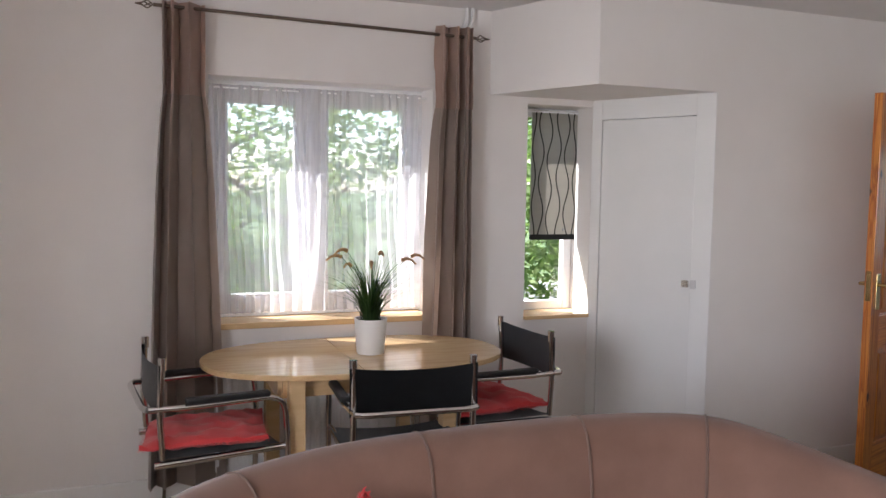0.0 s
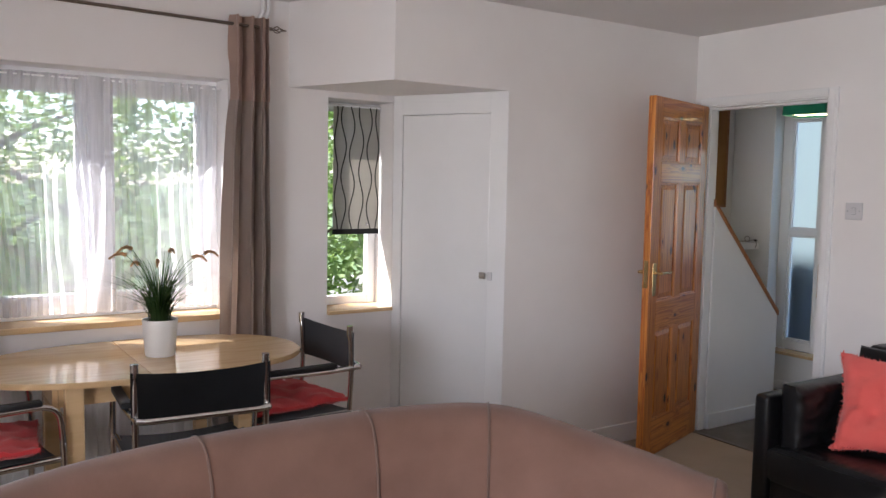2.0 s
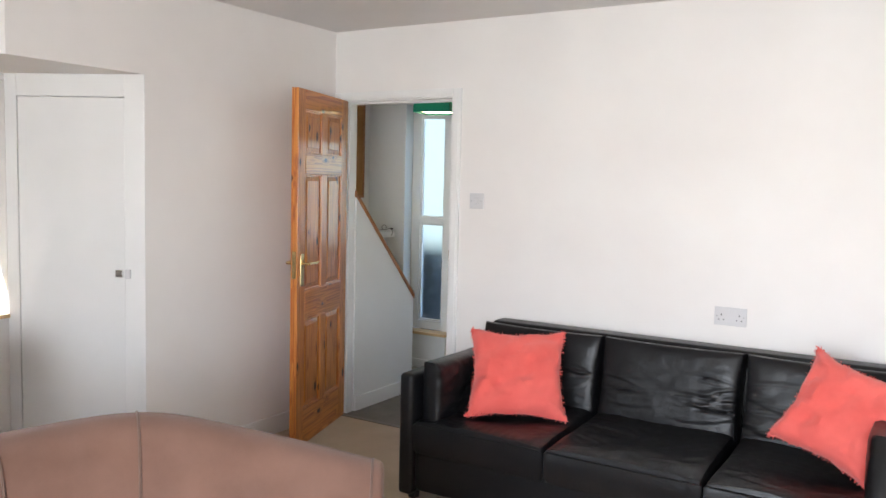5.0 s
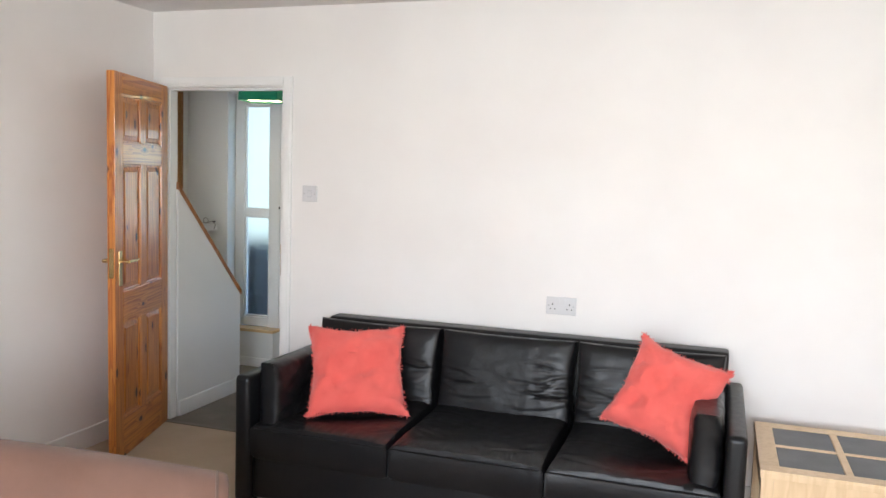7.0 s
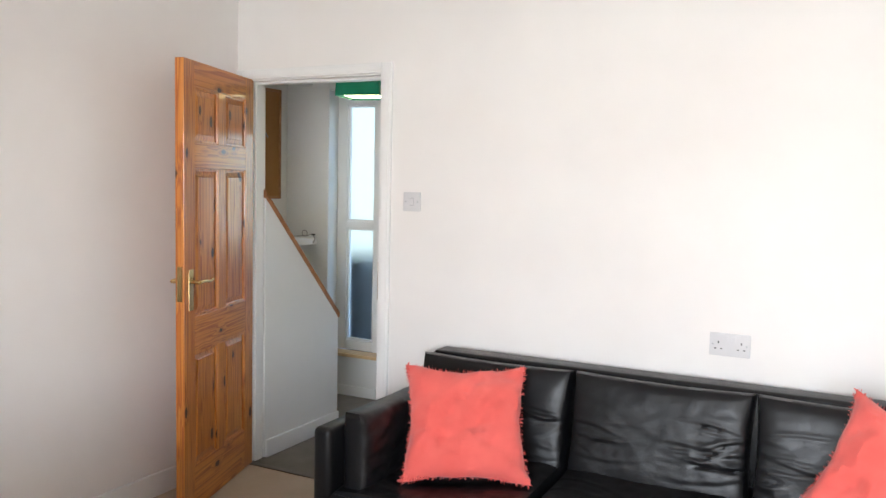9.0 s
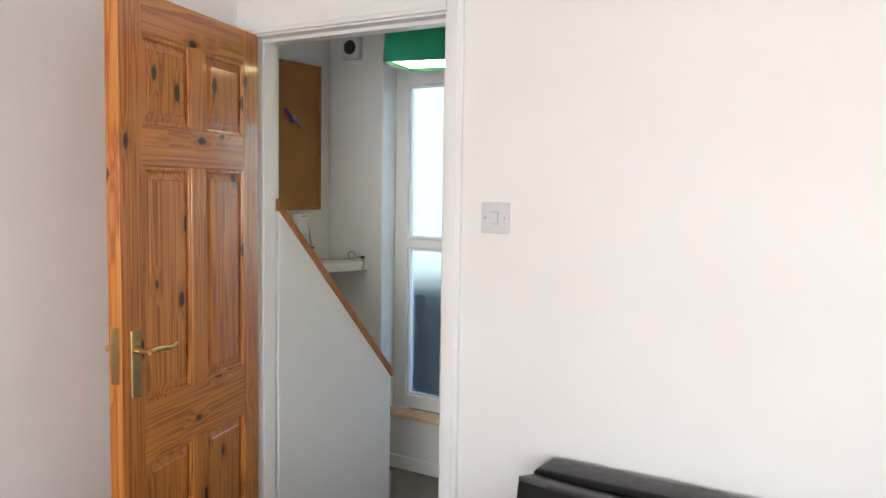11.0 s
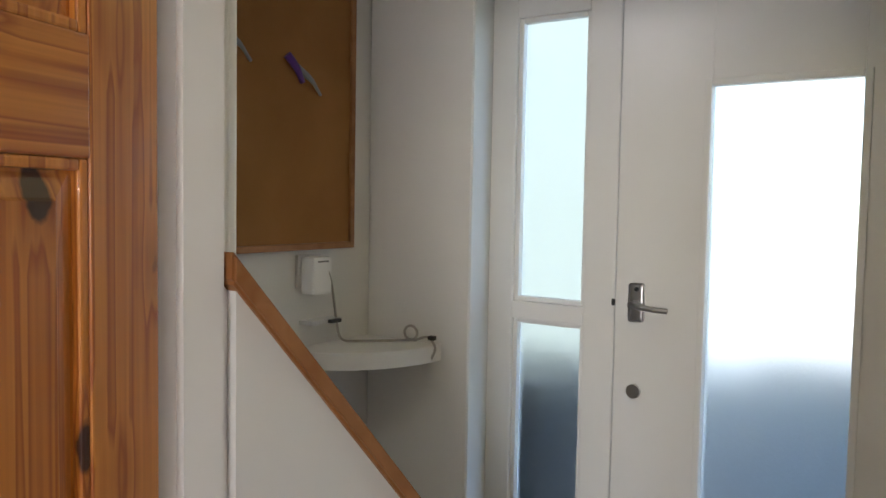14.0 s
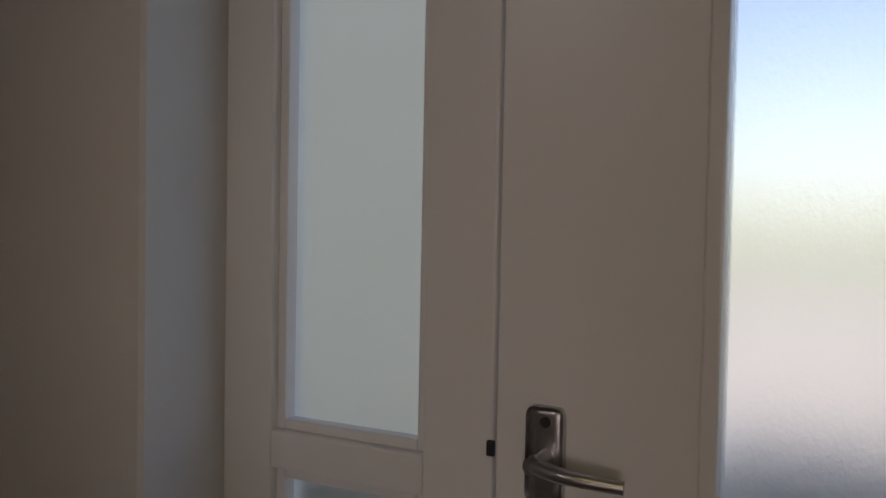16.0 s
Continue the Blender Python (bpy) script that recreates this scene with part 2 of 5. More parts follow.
GRASS = material("grass_blade", leafy((0.018, 0.05, 0.012), (0.06, 0.12, 0.03)), rough=0.5)
PLUME = material("grass_plume", leafy((0.42, 0.24, 0.13), (0.52, 0.32, 0.18)), rough=0.8)
SOIL = material("soil", varied((0.03, 0.02, 0.014), (0.06, 0.042, 0.03), 30, 200, 0.5, 0.004), rough=0.95)


def linen(nt, b):
    varied((0.55, 0.535, 0.50), (0.62, 0.60, 0.56), 20, 260, 0.3, 0.001, (0.3, 0.3, 2.0))(nt, b)
    tl = nt.nodes.new("ShaderNodeBsdfTranslucent")
    tl.inputs[0].default_value = (0.5, 0.48, 0.44, 1)
    m = nt.nodes.new("ShaderNodeMixShader")
    m.inputs[0].default_value = 0.55
    nt.links.new(b.outputs[0], m.inputs[1])
    nt.links.new(tl.outputs[0], m.inputs[2])
    nt.links.new(m.outputs[0], nt.nodes["Material Output"].inputs[0])


BLIND = material("linen_blind", linen, rough=0.9)
BLACKINK = material("black_print", plain((0.012, 0.012, 0.012), (0.02, 0.02, 0.02), 20, 0.05, 200, 0.001), rough=0.8)
TEAL = material("teal_shade", cloth((0.012, 0.17, 0.135), (0.02, 0.22, 0.175), 8, 400), rough=0.8)
GLASS = material("clear_glass", glass)
FROST = material("frosted_glass", frosted)
LEAF = material("hedge_leaves", leafy((0.08, 0.15, 0.03), (0.20, 0.29, 0.075)), rough=0.6)
BARK = material("bark", varied((0.08, 0.06, 0.045), (0.14, 0.11, 0.08), 8, 60, 0.6, 0.01), rough=0.95)
LAWN = material("lawn", varied((0.07, 0.12, 0.03), (0.11, 0.16, 0.05), 2, 60, 0.5, 0.02), rough=0.95)
PAVING = material("paving", varied((0.28, 0.27, 0.255), (0.35, 0.34, 0.325), 2, 60, 0.3, 0.004), rough=0.85)
# the dark blue-grey puts the shade on the garden wall into its colour
RENDER = material("shade_tinted_render", varied((0.24, 0.29, 0.36), (0.29, 0.34, 0.41), 2, 50, 0.4, 0.004), rough=0.85)
TEALRENDER = material("teal_render", varied((0.125, 0.155, 0.162), (0.15, 0.18, 0.188), 2, 50, 0.3, 0.004), rough=0.85)
PURPLE = material("purple_plastic", plain((0.09, 0.03, 0.22), (0.12, 0.045, 0.28), 10, 0.02, 60, 0.001), rough=0.4)
GREYPLASTIC = material("grey_plastic", plain((0.25, 0.26, 0.28), (0.32, 0.33, 0.35), 10, 0.02, 60, 0.001), rough=0.4)
STEEL = material("brushed_steel", plain((0.42, 0.42, 0.43), (0.52, 0.52, 0.53), 20, 0.05, 120, 0.001), rough=0.28, metal=1.0)
BULB = material("lit_bulb", None, rough=0.5)
bb = BULB.node_tree.nodes["Principled BSDF"]
bb.inputs["Emission Color"].default_value = (1.0, 0.88, 0.45, 1)
bb.inputs["Emission Strength"].default_value = 1.7

# ---------------------------------------------------------------- mesh helpers


def box(bm, x0, x1, y0, y1, z0, z1, bev=0.0, seg=2):
    m = Matrix.LocRotScale(((x0 + x1) / 2, (y0 + y1) / 2, (z0 + z1) / 2), None, (abs(x1 - x0), abs(y1 - y0), abs(z1 - z0)))
    r = bmesh.ops.create_cube(bm, size=1.0, matrix=m)
    if bev > 0:
        es = {e for v in r["verts"] for e in v.link_edges}
        bmesh.ops.bevel(bm, geom=list(es), offset=bev, segments=seg, profile=0.6, affect="EDGES")
    return r


def make(name, bm, mat, smooth=False):
    me = bpy.data.meshes.new(name)
    bmesh.ops.recalc_face_normals(bm, faces=bm.faces)
    bm.to_mesh(me)
    bm.free()
    me.materials.append(mat)
    if smooth:
        me.polygons.foreach_set("use_smooth", [True] * len(me.polygons))
        me.set_sharp_from_angle(angle=radians(40))
    return new(name, me)


def part(name, bm, mat, parent, label="", smooth=False):
    ob = make(name, bm, mat, smooth)
    ob.parent = parent
    if label:
        tagged(ob, label)
    return ob


def boxpart(name, parent, mat, dims, bev=0.0, seg=2, label="", smooth=None):
    bm = bmesh.new()
    box(bm, *dims, bev, seg)
    return part(name, bm, mat, parent, label, seg > 2 if smooth is None else smooth)


def thing(name, m, label, category, group="", kind=""):
    ob = new(name)
    ob.matrix_world = m
    return tagged(ob, label, category, group, kind)


def structure(name, bm, mat, label="", category="", smooth=False):
    return tagged(make(name, bm, mat, smooth), label, category, kind="structure")


def prism(bm, pts, z0, z1):
    """An upright prism over a plan polygon."""
    lo = [bm.verts.new((x, y, z0)) for x, y in pts]
    hi = [bm.verts.new((x, y, z1)) for x, y in pts]
    bm.faces.new(lo[::-1])
    bm.faces.new(hi)
    for i in range(len(pts)):
        j = (i + 1) % len(pts)
        bm.faces.new((lo[i], lo[j], hi[j], hi[i]))


def tube(bm, pts, r, n=10, closed=False, r_end=None):
    """A round tube along points."""
    pts = [Vector(p) for p in pts]
    rings, up = [], None
    for i, p in enumerate(pts):
        a, c = pts[max(i - 1, 0)], pts[min(i + 1, len(pts) - 1)]
        d = (c - a).normalized()
        if up is None:
            up = d.orthogonal().normalized()
        up = (up - d * up.dot(d)).normalized()
        s = d.cross(up)
        rr = r if r_end is None else r + (r_end - r) * i / (len(pts) - 1)
        rings.append([bm.verts.new(p + rr * (math.cos(k * math.tau / n) * up + math.sin(k * math.tau / n) * s)) for k in range(n)])
    for a, c in zip(rings, rings[1:]):
        for k in range(n):
            bm.faces.new((a[k], a[(k + 1) % n], c[(k + 1) % n], c[k]))
    bm.faces.new(rings[0][::-1])
    bm.faces.new(rings[-1])


def rounded(pts, rad, n=5):
    """A polyline with its corners rounded."""
    pts = [Vector(p) for p in pts]
    out = [pts[0]]
    for a, p, c in zip(pts, pts[1:], pts[2:]):
        u, w = (a - p).normalized(), (c - p).normalized()
        q = min(rad, (a - p).length * 0.45, (c - p).length * 0.45)
        s, e = p + u * q, p + w * q
        for k in range(n + 1):
            t = k / n
            out.append(s * (1 - t) ** 2 + p * 2 * t * (1 - t) + e * t * t)
    return out + [pts[-1]]


def pillow(bm, w, d, h, nx=14, ny=14, puff=0.35, wob=0.004, seed=0.0, edge=0.12):
    """A stuffed pad, w by d, h thick at its middle, lying flat round the origin."""
    def hgt(u, v):
        return h / 2 * (edge + (1 - edge) * (max(0.0, (1 - u ** 4)) * max(0.0, (1 - v ** 4))) ** puff)
    top, bot = {}, {}
    for i in range(nx + 1):
        for j in range(ny + 1):
            u, v = 2 * i / nx - 1, 2 * j / ny - 1
            q = Vector((u * 3 + seed, v * 3, seed))
            wv = noise.noise(q) * wob * 4 + noise.noise(q * 2.7) * wob * 2
            pull = 1 - 0.035 * (1 - v * v) * abs(u) ** 3
            pullv = 1 - 0.035 * (1 - u * u) * abs(v) ** 3
            x, y = u * w / 2 * pull, v * d / 2 * pullv
            top[i, j] = bm.verts.new((x, y, hgt(u, v) + wv))
            bot[i, j] = bm.verts.new((x, y, -hgt(u, v) + wv * 0.5))
    for i in range(nx):
        for j in range(ny):
            bm.faces.new((top[i, j], top[i + 1, j], top[i + 1, j + 1], top[i, j + 1]))
            bm.faces.new((bot[i, j + 1], bot[i + 1, j + 1], bot[i + 1, j], bot[i, j]))
    ring = [(i, 0) for i in range(nx)] + [(nx, j) for j in range(ny)] + [(i, ny) for i in range(nx, 0, -1)] + [(0, j) for j in range(ny, 0, -1)]
    for a, c in zip(ring, ring[1:] + ring[:1]):
        bm.faces.new((top[c], top[a], bot[a], bot[c]))

# ---------------------------------------------------------------- the large structure
XA, ZC, ZS = -0.655, 2.41, 1.98      # window wall, ceiling, soffit of the bulkhead
YF = 1.543                            # inner face of the front door frame
XR, YB = 4.7, -5.75                   # walls behind the camera
XH, YH = -0.745, 1.345                  # hall: cork board wall, wall beside the front door

bm = bmesh.new()
box(bm, -0.95, XR + 0.2, YB - 0.2, 0.005, -0.12, 0.0)
structure("floor", bm, CARPET, "beige short-pile carpet of the living room", "floor")
bm = bmesh.new()
box(bm, -0.9, 1.3, 0.005, 1.75, -0.12, -0.003)
structure("floor_hall", bm, GREYCARPET, "worn grey hall carpet", "floor")
bm = bmesh.new()
box(bm, -0.95, XR + 0.2, YB - 0.2, 0.0, ZC, ZC + 0.15)
structure("ceiling", bm, CEIL, "plain painted living room ceiling", "ceiling")
bm = bmesh.new()
box(bm, -1.6, 1.3, 0.115, 1.8, 2.42, 2.55)
box(bm, -1.6, 0.0, -1.2, 0.0, 2.9, 3.0)
structure("ceiling_hall", bm, CEIL, "painted hall ceiling", "ceiling")

# window wall, with two openings through it
W0, W1, WZ0, WZ1 = -3.79, -2.68, 0.80, 1.995
N0, N1, NZ0, NZ1 = -2.135, -1.735, 0.775, 1.945
XO = -0.95
bm = bmesh.new()
box(bm, XO, XA, YB - 0.2, W0, 0, ZC)
box(bm, XO, XA, W1, N0, 0, ZC)
box(bm, XO, XA, W0, W1, 0, WZ0)
box(bm, XO, XA, W0, W1, WZ1, ZC)
box(bm, XO, XA, N0, N1, 0, NZ0)
box(bm, XO, XA, N0, N1, NZ1, ZC)
box(bm, XO, XA, N1, -1.55, 0, ZC)
structure("wall_west", bm, WALL, "pale painted plaster wall with two windows", "wall")
# wall beside the door and the slanting bulkhead over the alcove
bm = bmesh.new()
prism(bm, [(-0.1, 0.0), (-0.1, -1.345), (0.0, -1.428), (0.0, 0.0)], 0, ZS)
prism(bm, [(-0.1, 0.0), (XA, -0.9), (XA, -2.36), (0.0, -2.105), (0.0, 0.0)], ZS, ZC)
structure("wall_northwest", bm, WALL, "pale painted plaster wall with a boxed bulkhead", "wall")
# door wall
DX0, DX1, DZ = 0.04, 0.88, 2.0
bm = bmesh.new()
box(bm, -0.1, DX0, 0.0, 0.115, 0, ZC + 0.1)
box(bm, DX1, XR + 0.2, 0.0, 0.115, 0, ZC + 0.1)
box(bm, DX0, DX1, 0.0, 0.115, DZ, ZC + 0.1)
structure("wall_north", bm, WALL, "white painted wall with a doorway", "wall")
bm = bmesh.new()
box(bm, XR, XR + 0.2, YB - 0.2, 0.0, 0, ZC)
structure("wall_east", bm, WALL, "plain painted wall", "wall")
bm = bmesh.new()
box(bm, XA, 1.9, YB - 0.2, YB, 0, ZC)
box(bm, 4.5, XR, YB - 0.2, YB, 0, ZC)
box(bm, 1.9, 4.5, YB - 0.2, YB, 0, 0.85)
box(bm, 1.9, 4.5, YB - 0.2, YB, 2.15, ZC)
structure("wall_south", bm, WALL, "plain painted wall with a window opening", "wall")

# unseen block added above the rooms to keep the sun off the front
bm = bmesh.new()
box(bm, -1.0, XR + 0.25, YB - 0.25, 1.75, 3.02, 5.4)
structure("upper_storey", bm, WALL, "unseen plain block above the house that shades the front", "house")

# hall walls
bm = bmesh.new()
# the notch in the top edge is added to hold the fill lamp
outline = [(-1.4, 0), (YH + 0.4, 0), (YH + 0.4, 3.0), (-0.15, 3.0), (-0.15, 2.2), (-0.75, 2.2), (-0.75, 3.0), (-1.4, 3.0)]
faces = [[bm.verts.new((x, y, z)) for y, z in outline] for x in (XH - 0.12, XH)]
bm.faces.new(faces[0])
bm.faces.new(faces[1][::-1])
for i in range(len(outline)):
    j = (i + 1) % len(outline)
    bm.faces.new((faces[0][i], faces[0][j], faces[1][j], faces[1][i]))
structure("wall_hall_west", bm, HALLWALL, "off-white painted stair wall", "wall")
bm = bmesh.new()
prism(bm, [(XH, YH), (-0.385, YH), (-0.447, YF), (-0.447, YF + 0.16), (XH, YF + 0.16)], 0, 2.5)
prism(bm, [(-0.384, YH), (1.3, YH), (1.3, YF + 0.16), (-0.446, YF + 0.16), (-0.446, YF)], 2.10, 2.5)
box(bm, 0.778, 1.3, YH, YF + 0.16, 0, 2.10)
ob = structure("wall_hall_north", bm, HALLWALL, "off-white wall with a deep front door recess", "wall")
ob.modifiers.new("bevel", "BEVEL").width = 0.006
bm = bmesh.new()
box(bm, 1.15, 1.3, 0.115, YH, 0, 2.5)
structure("wall_hall_east", bm, HALLWALL, "plain off-white hall wall", "wall")
bm = bmesh.new()
box(bm, -0.1, 0.0, -1.4, 0.0, ZC, 3.0)
box(bm, XH, -0.102, -1.30, -1.2, 0, 3.0)
box(bm, -0.1, 1.3, 0.0, 0.115, ZC + 0.1, 3.0)
structure("wall_stairwell", bm, HALLWALL, "plain stairwell wall", "wall")


# stair half wall with its sloping wooden cap
def stair_wall():
    ob = thing("stair_half_wall", pose(0, 0, 0), "white stair half wall with a sloping varnished wooden cap", "half wall", kind="structure")
    bm = bmesh.new()
    prof = [(0.115, 0.0), (0.79, 0.0), (0.79, 0.672), (0.115, 1.39)]
    a = [bm.verts.new((0.0, y, z)) for y, z in prof]
    b = [bm.verts.new((0.087, y, z)) for y, z in prof]
    bm.faces.new(a)
    bm.faces.new(b[::-1])
    for i in range(4):
        j = (i + 1) % 4
        bm.faces.new((a[i], b[i], b[j], a[j]))
    part("panel", bm, HALLWALL, ob)
    bm = bmesh.new()
    prof = [(0.80, 0.664), (0.80, 0.70), (0.105, 1.437), (0.105, 1.40)]
    a = [bm.verts.new((-0.012, y, z)) for y, z in prof]
    b = [bm.verts.new((0.095, y, z)) for y, z in prof]
    bm.faces.new(a)
    bm.faces.new(b[::-1])
    for i in range(4):
        j = (i + 1) % 4
        bm.faces.new((a[i], b[i], b[j], a[j]))
    bmesh.ops.bevel(bm, geom=list(bm.edges), offset=0.004, segments=2, affect="EDGES")
    part("cap", bm, STAINED, ob, "varnished brown wooden cap")
    boxpart("skirting", ob, GLOSSWHITE, (0.087, 0.102, 0.118, 0.79, 0.0, 0.095), 0.004)


stair_wall()


def stairs():
    ob = thing("staircase", pose(0, 0, 0), "carpeted stairs rising behind the white half wall", "stairs", kind="structure")
    for i in range(7):
        y1 = 0.95 - i * 0.2
        boxpart("step", ob, CARPET, (XH + 0.002, -0.015, y1 - 0.23, y1, 0.0 if i < 5 else 0.4, 0.19 * (i + 1)), 0.012)


stairs()


def skirting(name, dims):
    bm = bmesh.new()
    box(bm, *dims, 0.005)
    structure(name, bm, GLOSSWHITE, "white gloss skirting board", "skirting")


skirting("baseboard_west", (XA, XA + 0.016, YB, -1.75, 0, 0.11))
skirting("baseboard_northwest", (0.0, 0.016, -1.43, -0.02, 0, 0.11))
skirting("baseboard_north", (0.925, XR, -0.016, 0.0, 0, 0.11))

# door lining and architrave
bm = bmesh.new()
box(bm, DX0, 0.072, -0.004, 0.119, 0, DZ, 0.002)
box(bm, 0.855, DX1, -0.004, 0.119, 0, DZ, 0.002)
box(bm, 0.072, 0.855, -0.004, 0.119, 1.98, DZ, 0.002)
box(bm, 0.072, 0.084, 0.045, 0.10, 0, 1.98)
box(bm, 0.843, 0.855, 0.045, 0.10, 0, 1.98)
box(bm, 0.084, 0.843, 0.045, 0.10, 1.968, 1.98)
structure("door_frame", bm, GLOSSWHITE, "white gloss door lining", "door frame")
bm = bmesh.new()
for q in ((0.005, 0.058), (0.868, 0.921)):
    box(bm, q[0], q[1], -0.018, 0.0, 0, 2.035, 0.005)
    box(bm, q[0] + 0.012, q[1] - 0.012, -0.022, -0.016, 0, 2.023, 0.003)
box(bm, 0.058, 0.868, -0.018, 0.0, 1.987, 2.035, 0.005)
box(bm, 0.058, 0.868, -0.022, -0.016, 1.999, 2.023, 0.003)
structure("door_trim", bm, GLOSSWHITE, "white moulded architrave", "trim")
bm = bmesh.new()
for q in ((0.02, 0.07), (0.865, 0.92)):
    box(bm, q[0], q[1], 0.115, 0.132, 0, 2.035, 0.005)
box(bm, 0.07, 0.865, 0.115, 0.132, 1.985, 2.035, 0.005)
structure("door_trim_hall", bm, GLOSSWHITE, "white moulded architrave", "trim")
bm = bmesh.new()
box(bm, 0.845, 0.8545, 0.01, 0.03, 0.93, 1.11, 0.001)
structure("strike_plate", bm, BRASS, "brass strike plate on the door lining", "strike plate")
bm = bmesh.new()
box(bm, 0.09, 0.84, -0.012, 0.022, -0.002, 0.004, 0.002)
structure("threshold_strip", bm, BRONZE, "dull metal carpet strip in the doorway", "trim")


# ---------------------------------------------------------------- doors
def pine_door():
    L = Vector((0.228, -0.699, 0))
    ang = math.degrees(math.atan2(L.y, L.x))
    door = thing("door_1", pose(0.076, 0.0, 0.008, 0, 0, ang), "open varnished knotty pine six-panel door", "door", kind="structure")
    w, h, t = 0.748, 1.978, 0.040
    zs = [0.20, 0.71, 0.87, 1.52, 1.63, 1.87]
    st = 0.098
    mid0, mid1 = w / 2 - 0.039, w / 2 + 0.039

    def piece(name, x0, x1, z0, z1, y0=-t / 2, y1=t / 2, bev=0.0025):
        boxpart(name, door, PINERAIL if name == "rail" else PINE, (x0, x1, y0, y1, z0, z1), bev)
    piece("stile", 0, st, 0, h)
    piece("stile", w - st, w, 0, h)
    for a, b in ((0, zs[0]), (zs[1], zs[2]), (zs[3], zs[4]), (zs[5], h)):
        piece("rail", st, w - st, a, b)
    for a, b in ((zs[0], zs[1]), (zs[2], zs[3]), (zs[4], zs[5])):
        piece("muntin", mid0, mid1, a, b)
        for x0, x1 in ((st, mid0), (mid1, w - st)):
            bm = bmesh.new()
            box(bm, x0, x1, -0.007, 0.007, a, b)
            # raised field with sloping borders
            for s in (-1, 1):
                m = 0.038
                f = [bm.verts.new((x, s * 0.0065, z)) for x, z in ((x0 + 0.012, a + 0.012), (x1 - 0.012, a + 0.012), (x1 - 0.012, b - 0.012), (x0 + 0.012, b - 0.012))]
                g = [bm.verts.new((x, s * 0.0155, z)) for x, z in ((x0 + m, a + m), (x1 - m, a + m), (x1 - m, b - m), (x0 + m, b - m))]
                k = [bm.verts.new((x, s * 0.013, z)) for x, z in ((x0 + m - 0.003, a + m - 0.003), (x1 - m + 0.003, a + m - 0.003), (x1 - m + 0.003, b - m + 0.003), (x0 + m - 0.003, b - m + 0.003))]
                bm.faces.new(g)
                for i in range(4):
                    j = (i + 1) % 4
                    bm.faces.new((f[i], f[j], k[j], k[i]))
                    bm.faces.new((k[i], k[j], g[j], g[i]))
            part("panel", bm, PINE, door)
            bm = bmesh.new()
            for s in (-1, 1):
                y0, y1 = s * 0.006, s * 0.0175
                box(bm, x0, x0 + 0.011, y0, y1, a, b, 0.003)
                box(bm, x1 - 0.011, x1, y0, y1, a, b, 0.003)
                box(bm, x0 + 0.011, x1 - 0.011, y0, y1, a, a + 0.011, 0.003)
                box(bm, x0 + 0.011, x1 - 0.011, y0, y1, b - 0.011, b, 0.003)
            part("moulding", bm, PINE, door)
    # lever handles on both faces
    for s in (-1, 1):
        hx, hz = w - 0.055, 1.0
        bm = bmesh.new()
        box(bm, hx - 0.021, hx + 0.021, s * t / 2, s * (t / 2 + 0.006), hz - 0.095, hz + 0.085, 0.003)
        plate = part("handle_plate", bm, BRASS, door, "brass handle plate")
        bm = bmesh.new()
        tube(bm, [(hx, s * (t / 2 + 0.004), hz + 0.03), (hx, s * (t / 2 + 0.045), hz + 0.03)], 0.009)
        tube(bm, rounded([(hx, s * (t / 2 + 0.045), hz + 0.03), (hx - 0.05, s * (t / 2 + 0.047), hz + 0.032), (hx - 0.085, s * (t / 2 + 0.05), hz + 0.026), (hx - 0.115, s * (t / 2 + 0.05), hz + 0.034)], 0.02), 0.0085, r_end=0.0065)
        part("lever", bm, BRASS, plate, "curved brass lever", True)
    boxpart("latch", door, BRASS, (w, w + 0.002, -0.012, 0.012, 0.95, 1.10), 0.0)
    for z in (0.22, 1.0, 1.76):
        bm = bmesh.new()
        tube(bm, [(-0.004, -t / 2 - 0.003, z - 0.04), (-0.004, -t / 2 - 0.003, z + 0.04)], 0.006)
        part("hinge", bm, BRASS, door, smooth=True)


pine_door()


def closet():
    a, b = Vector((XA + 0.004, -1.735, 0)), Vector((0.0, -1.428, 0))
    d = b - a
    w = d.length
    ob = thing("closet_front", pose(a.x, a.y, 0, 0, 0, math.degrees(math.atan2(d.y, d.x))), "white painted slanting closet front with a flush door", "closet", kind="structure")
    d0, d1, top = 0.06, w - 0.105, 1.872
    bm = bmesh.new()
    box(bm, 0, d0, 0.0, 0.05, 0, ZS, 0.002)
    box(bm, d1, w - 0.002, 0.0, 0.05, 0, ZS, 0.002)
    box(bm, d0, d1, 0.0, 0.05, top, ZS, 0.002)
    part("frame", bm, GLOSSWHITE, ob)
    bm = bmesh.new()
    box(bm, d0 + 0.003, d1 - 0.003, 0.006, 0.04, 0.02, top - 0.003, 0.002)
    door = part("door", bm, CLOSETWHITE, ob, "flush white gloss closet door")
    bm = bmesh.new()
    box(bm, d1 - 0.05, d1 - 0.012, -0.004, 0.007, 1.00, 1.035, 0.002)
    box(bm, d1 - 0.035, d1 - 0.006, -0.018, -0.003, 1.01, 1.025, 0.003)
    part("catch", bm, CHROME, door, "small chrome catch")
    boxpart("keeper", ob, PLASTIC, (d1 + 0.002, d1 + 0.03, -0.012, 0.001, 0.995, 1.04), 0.003)


closet()


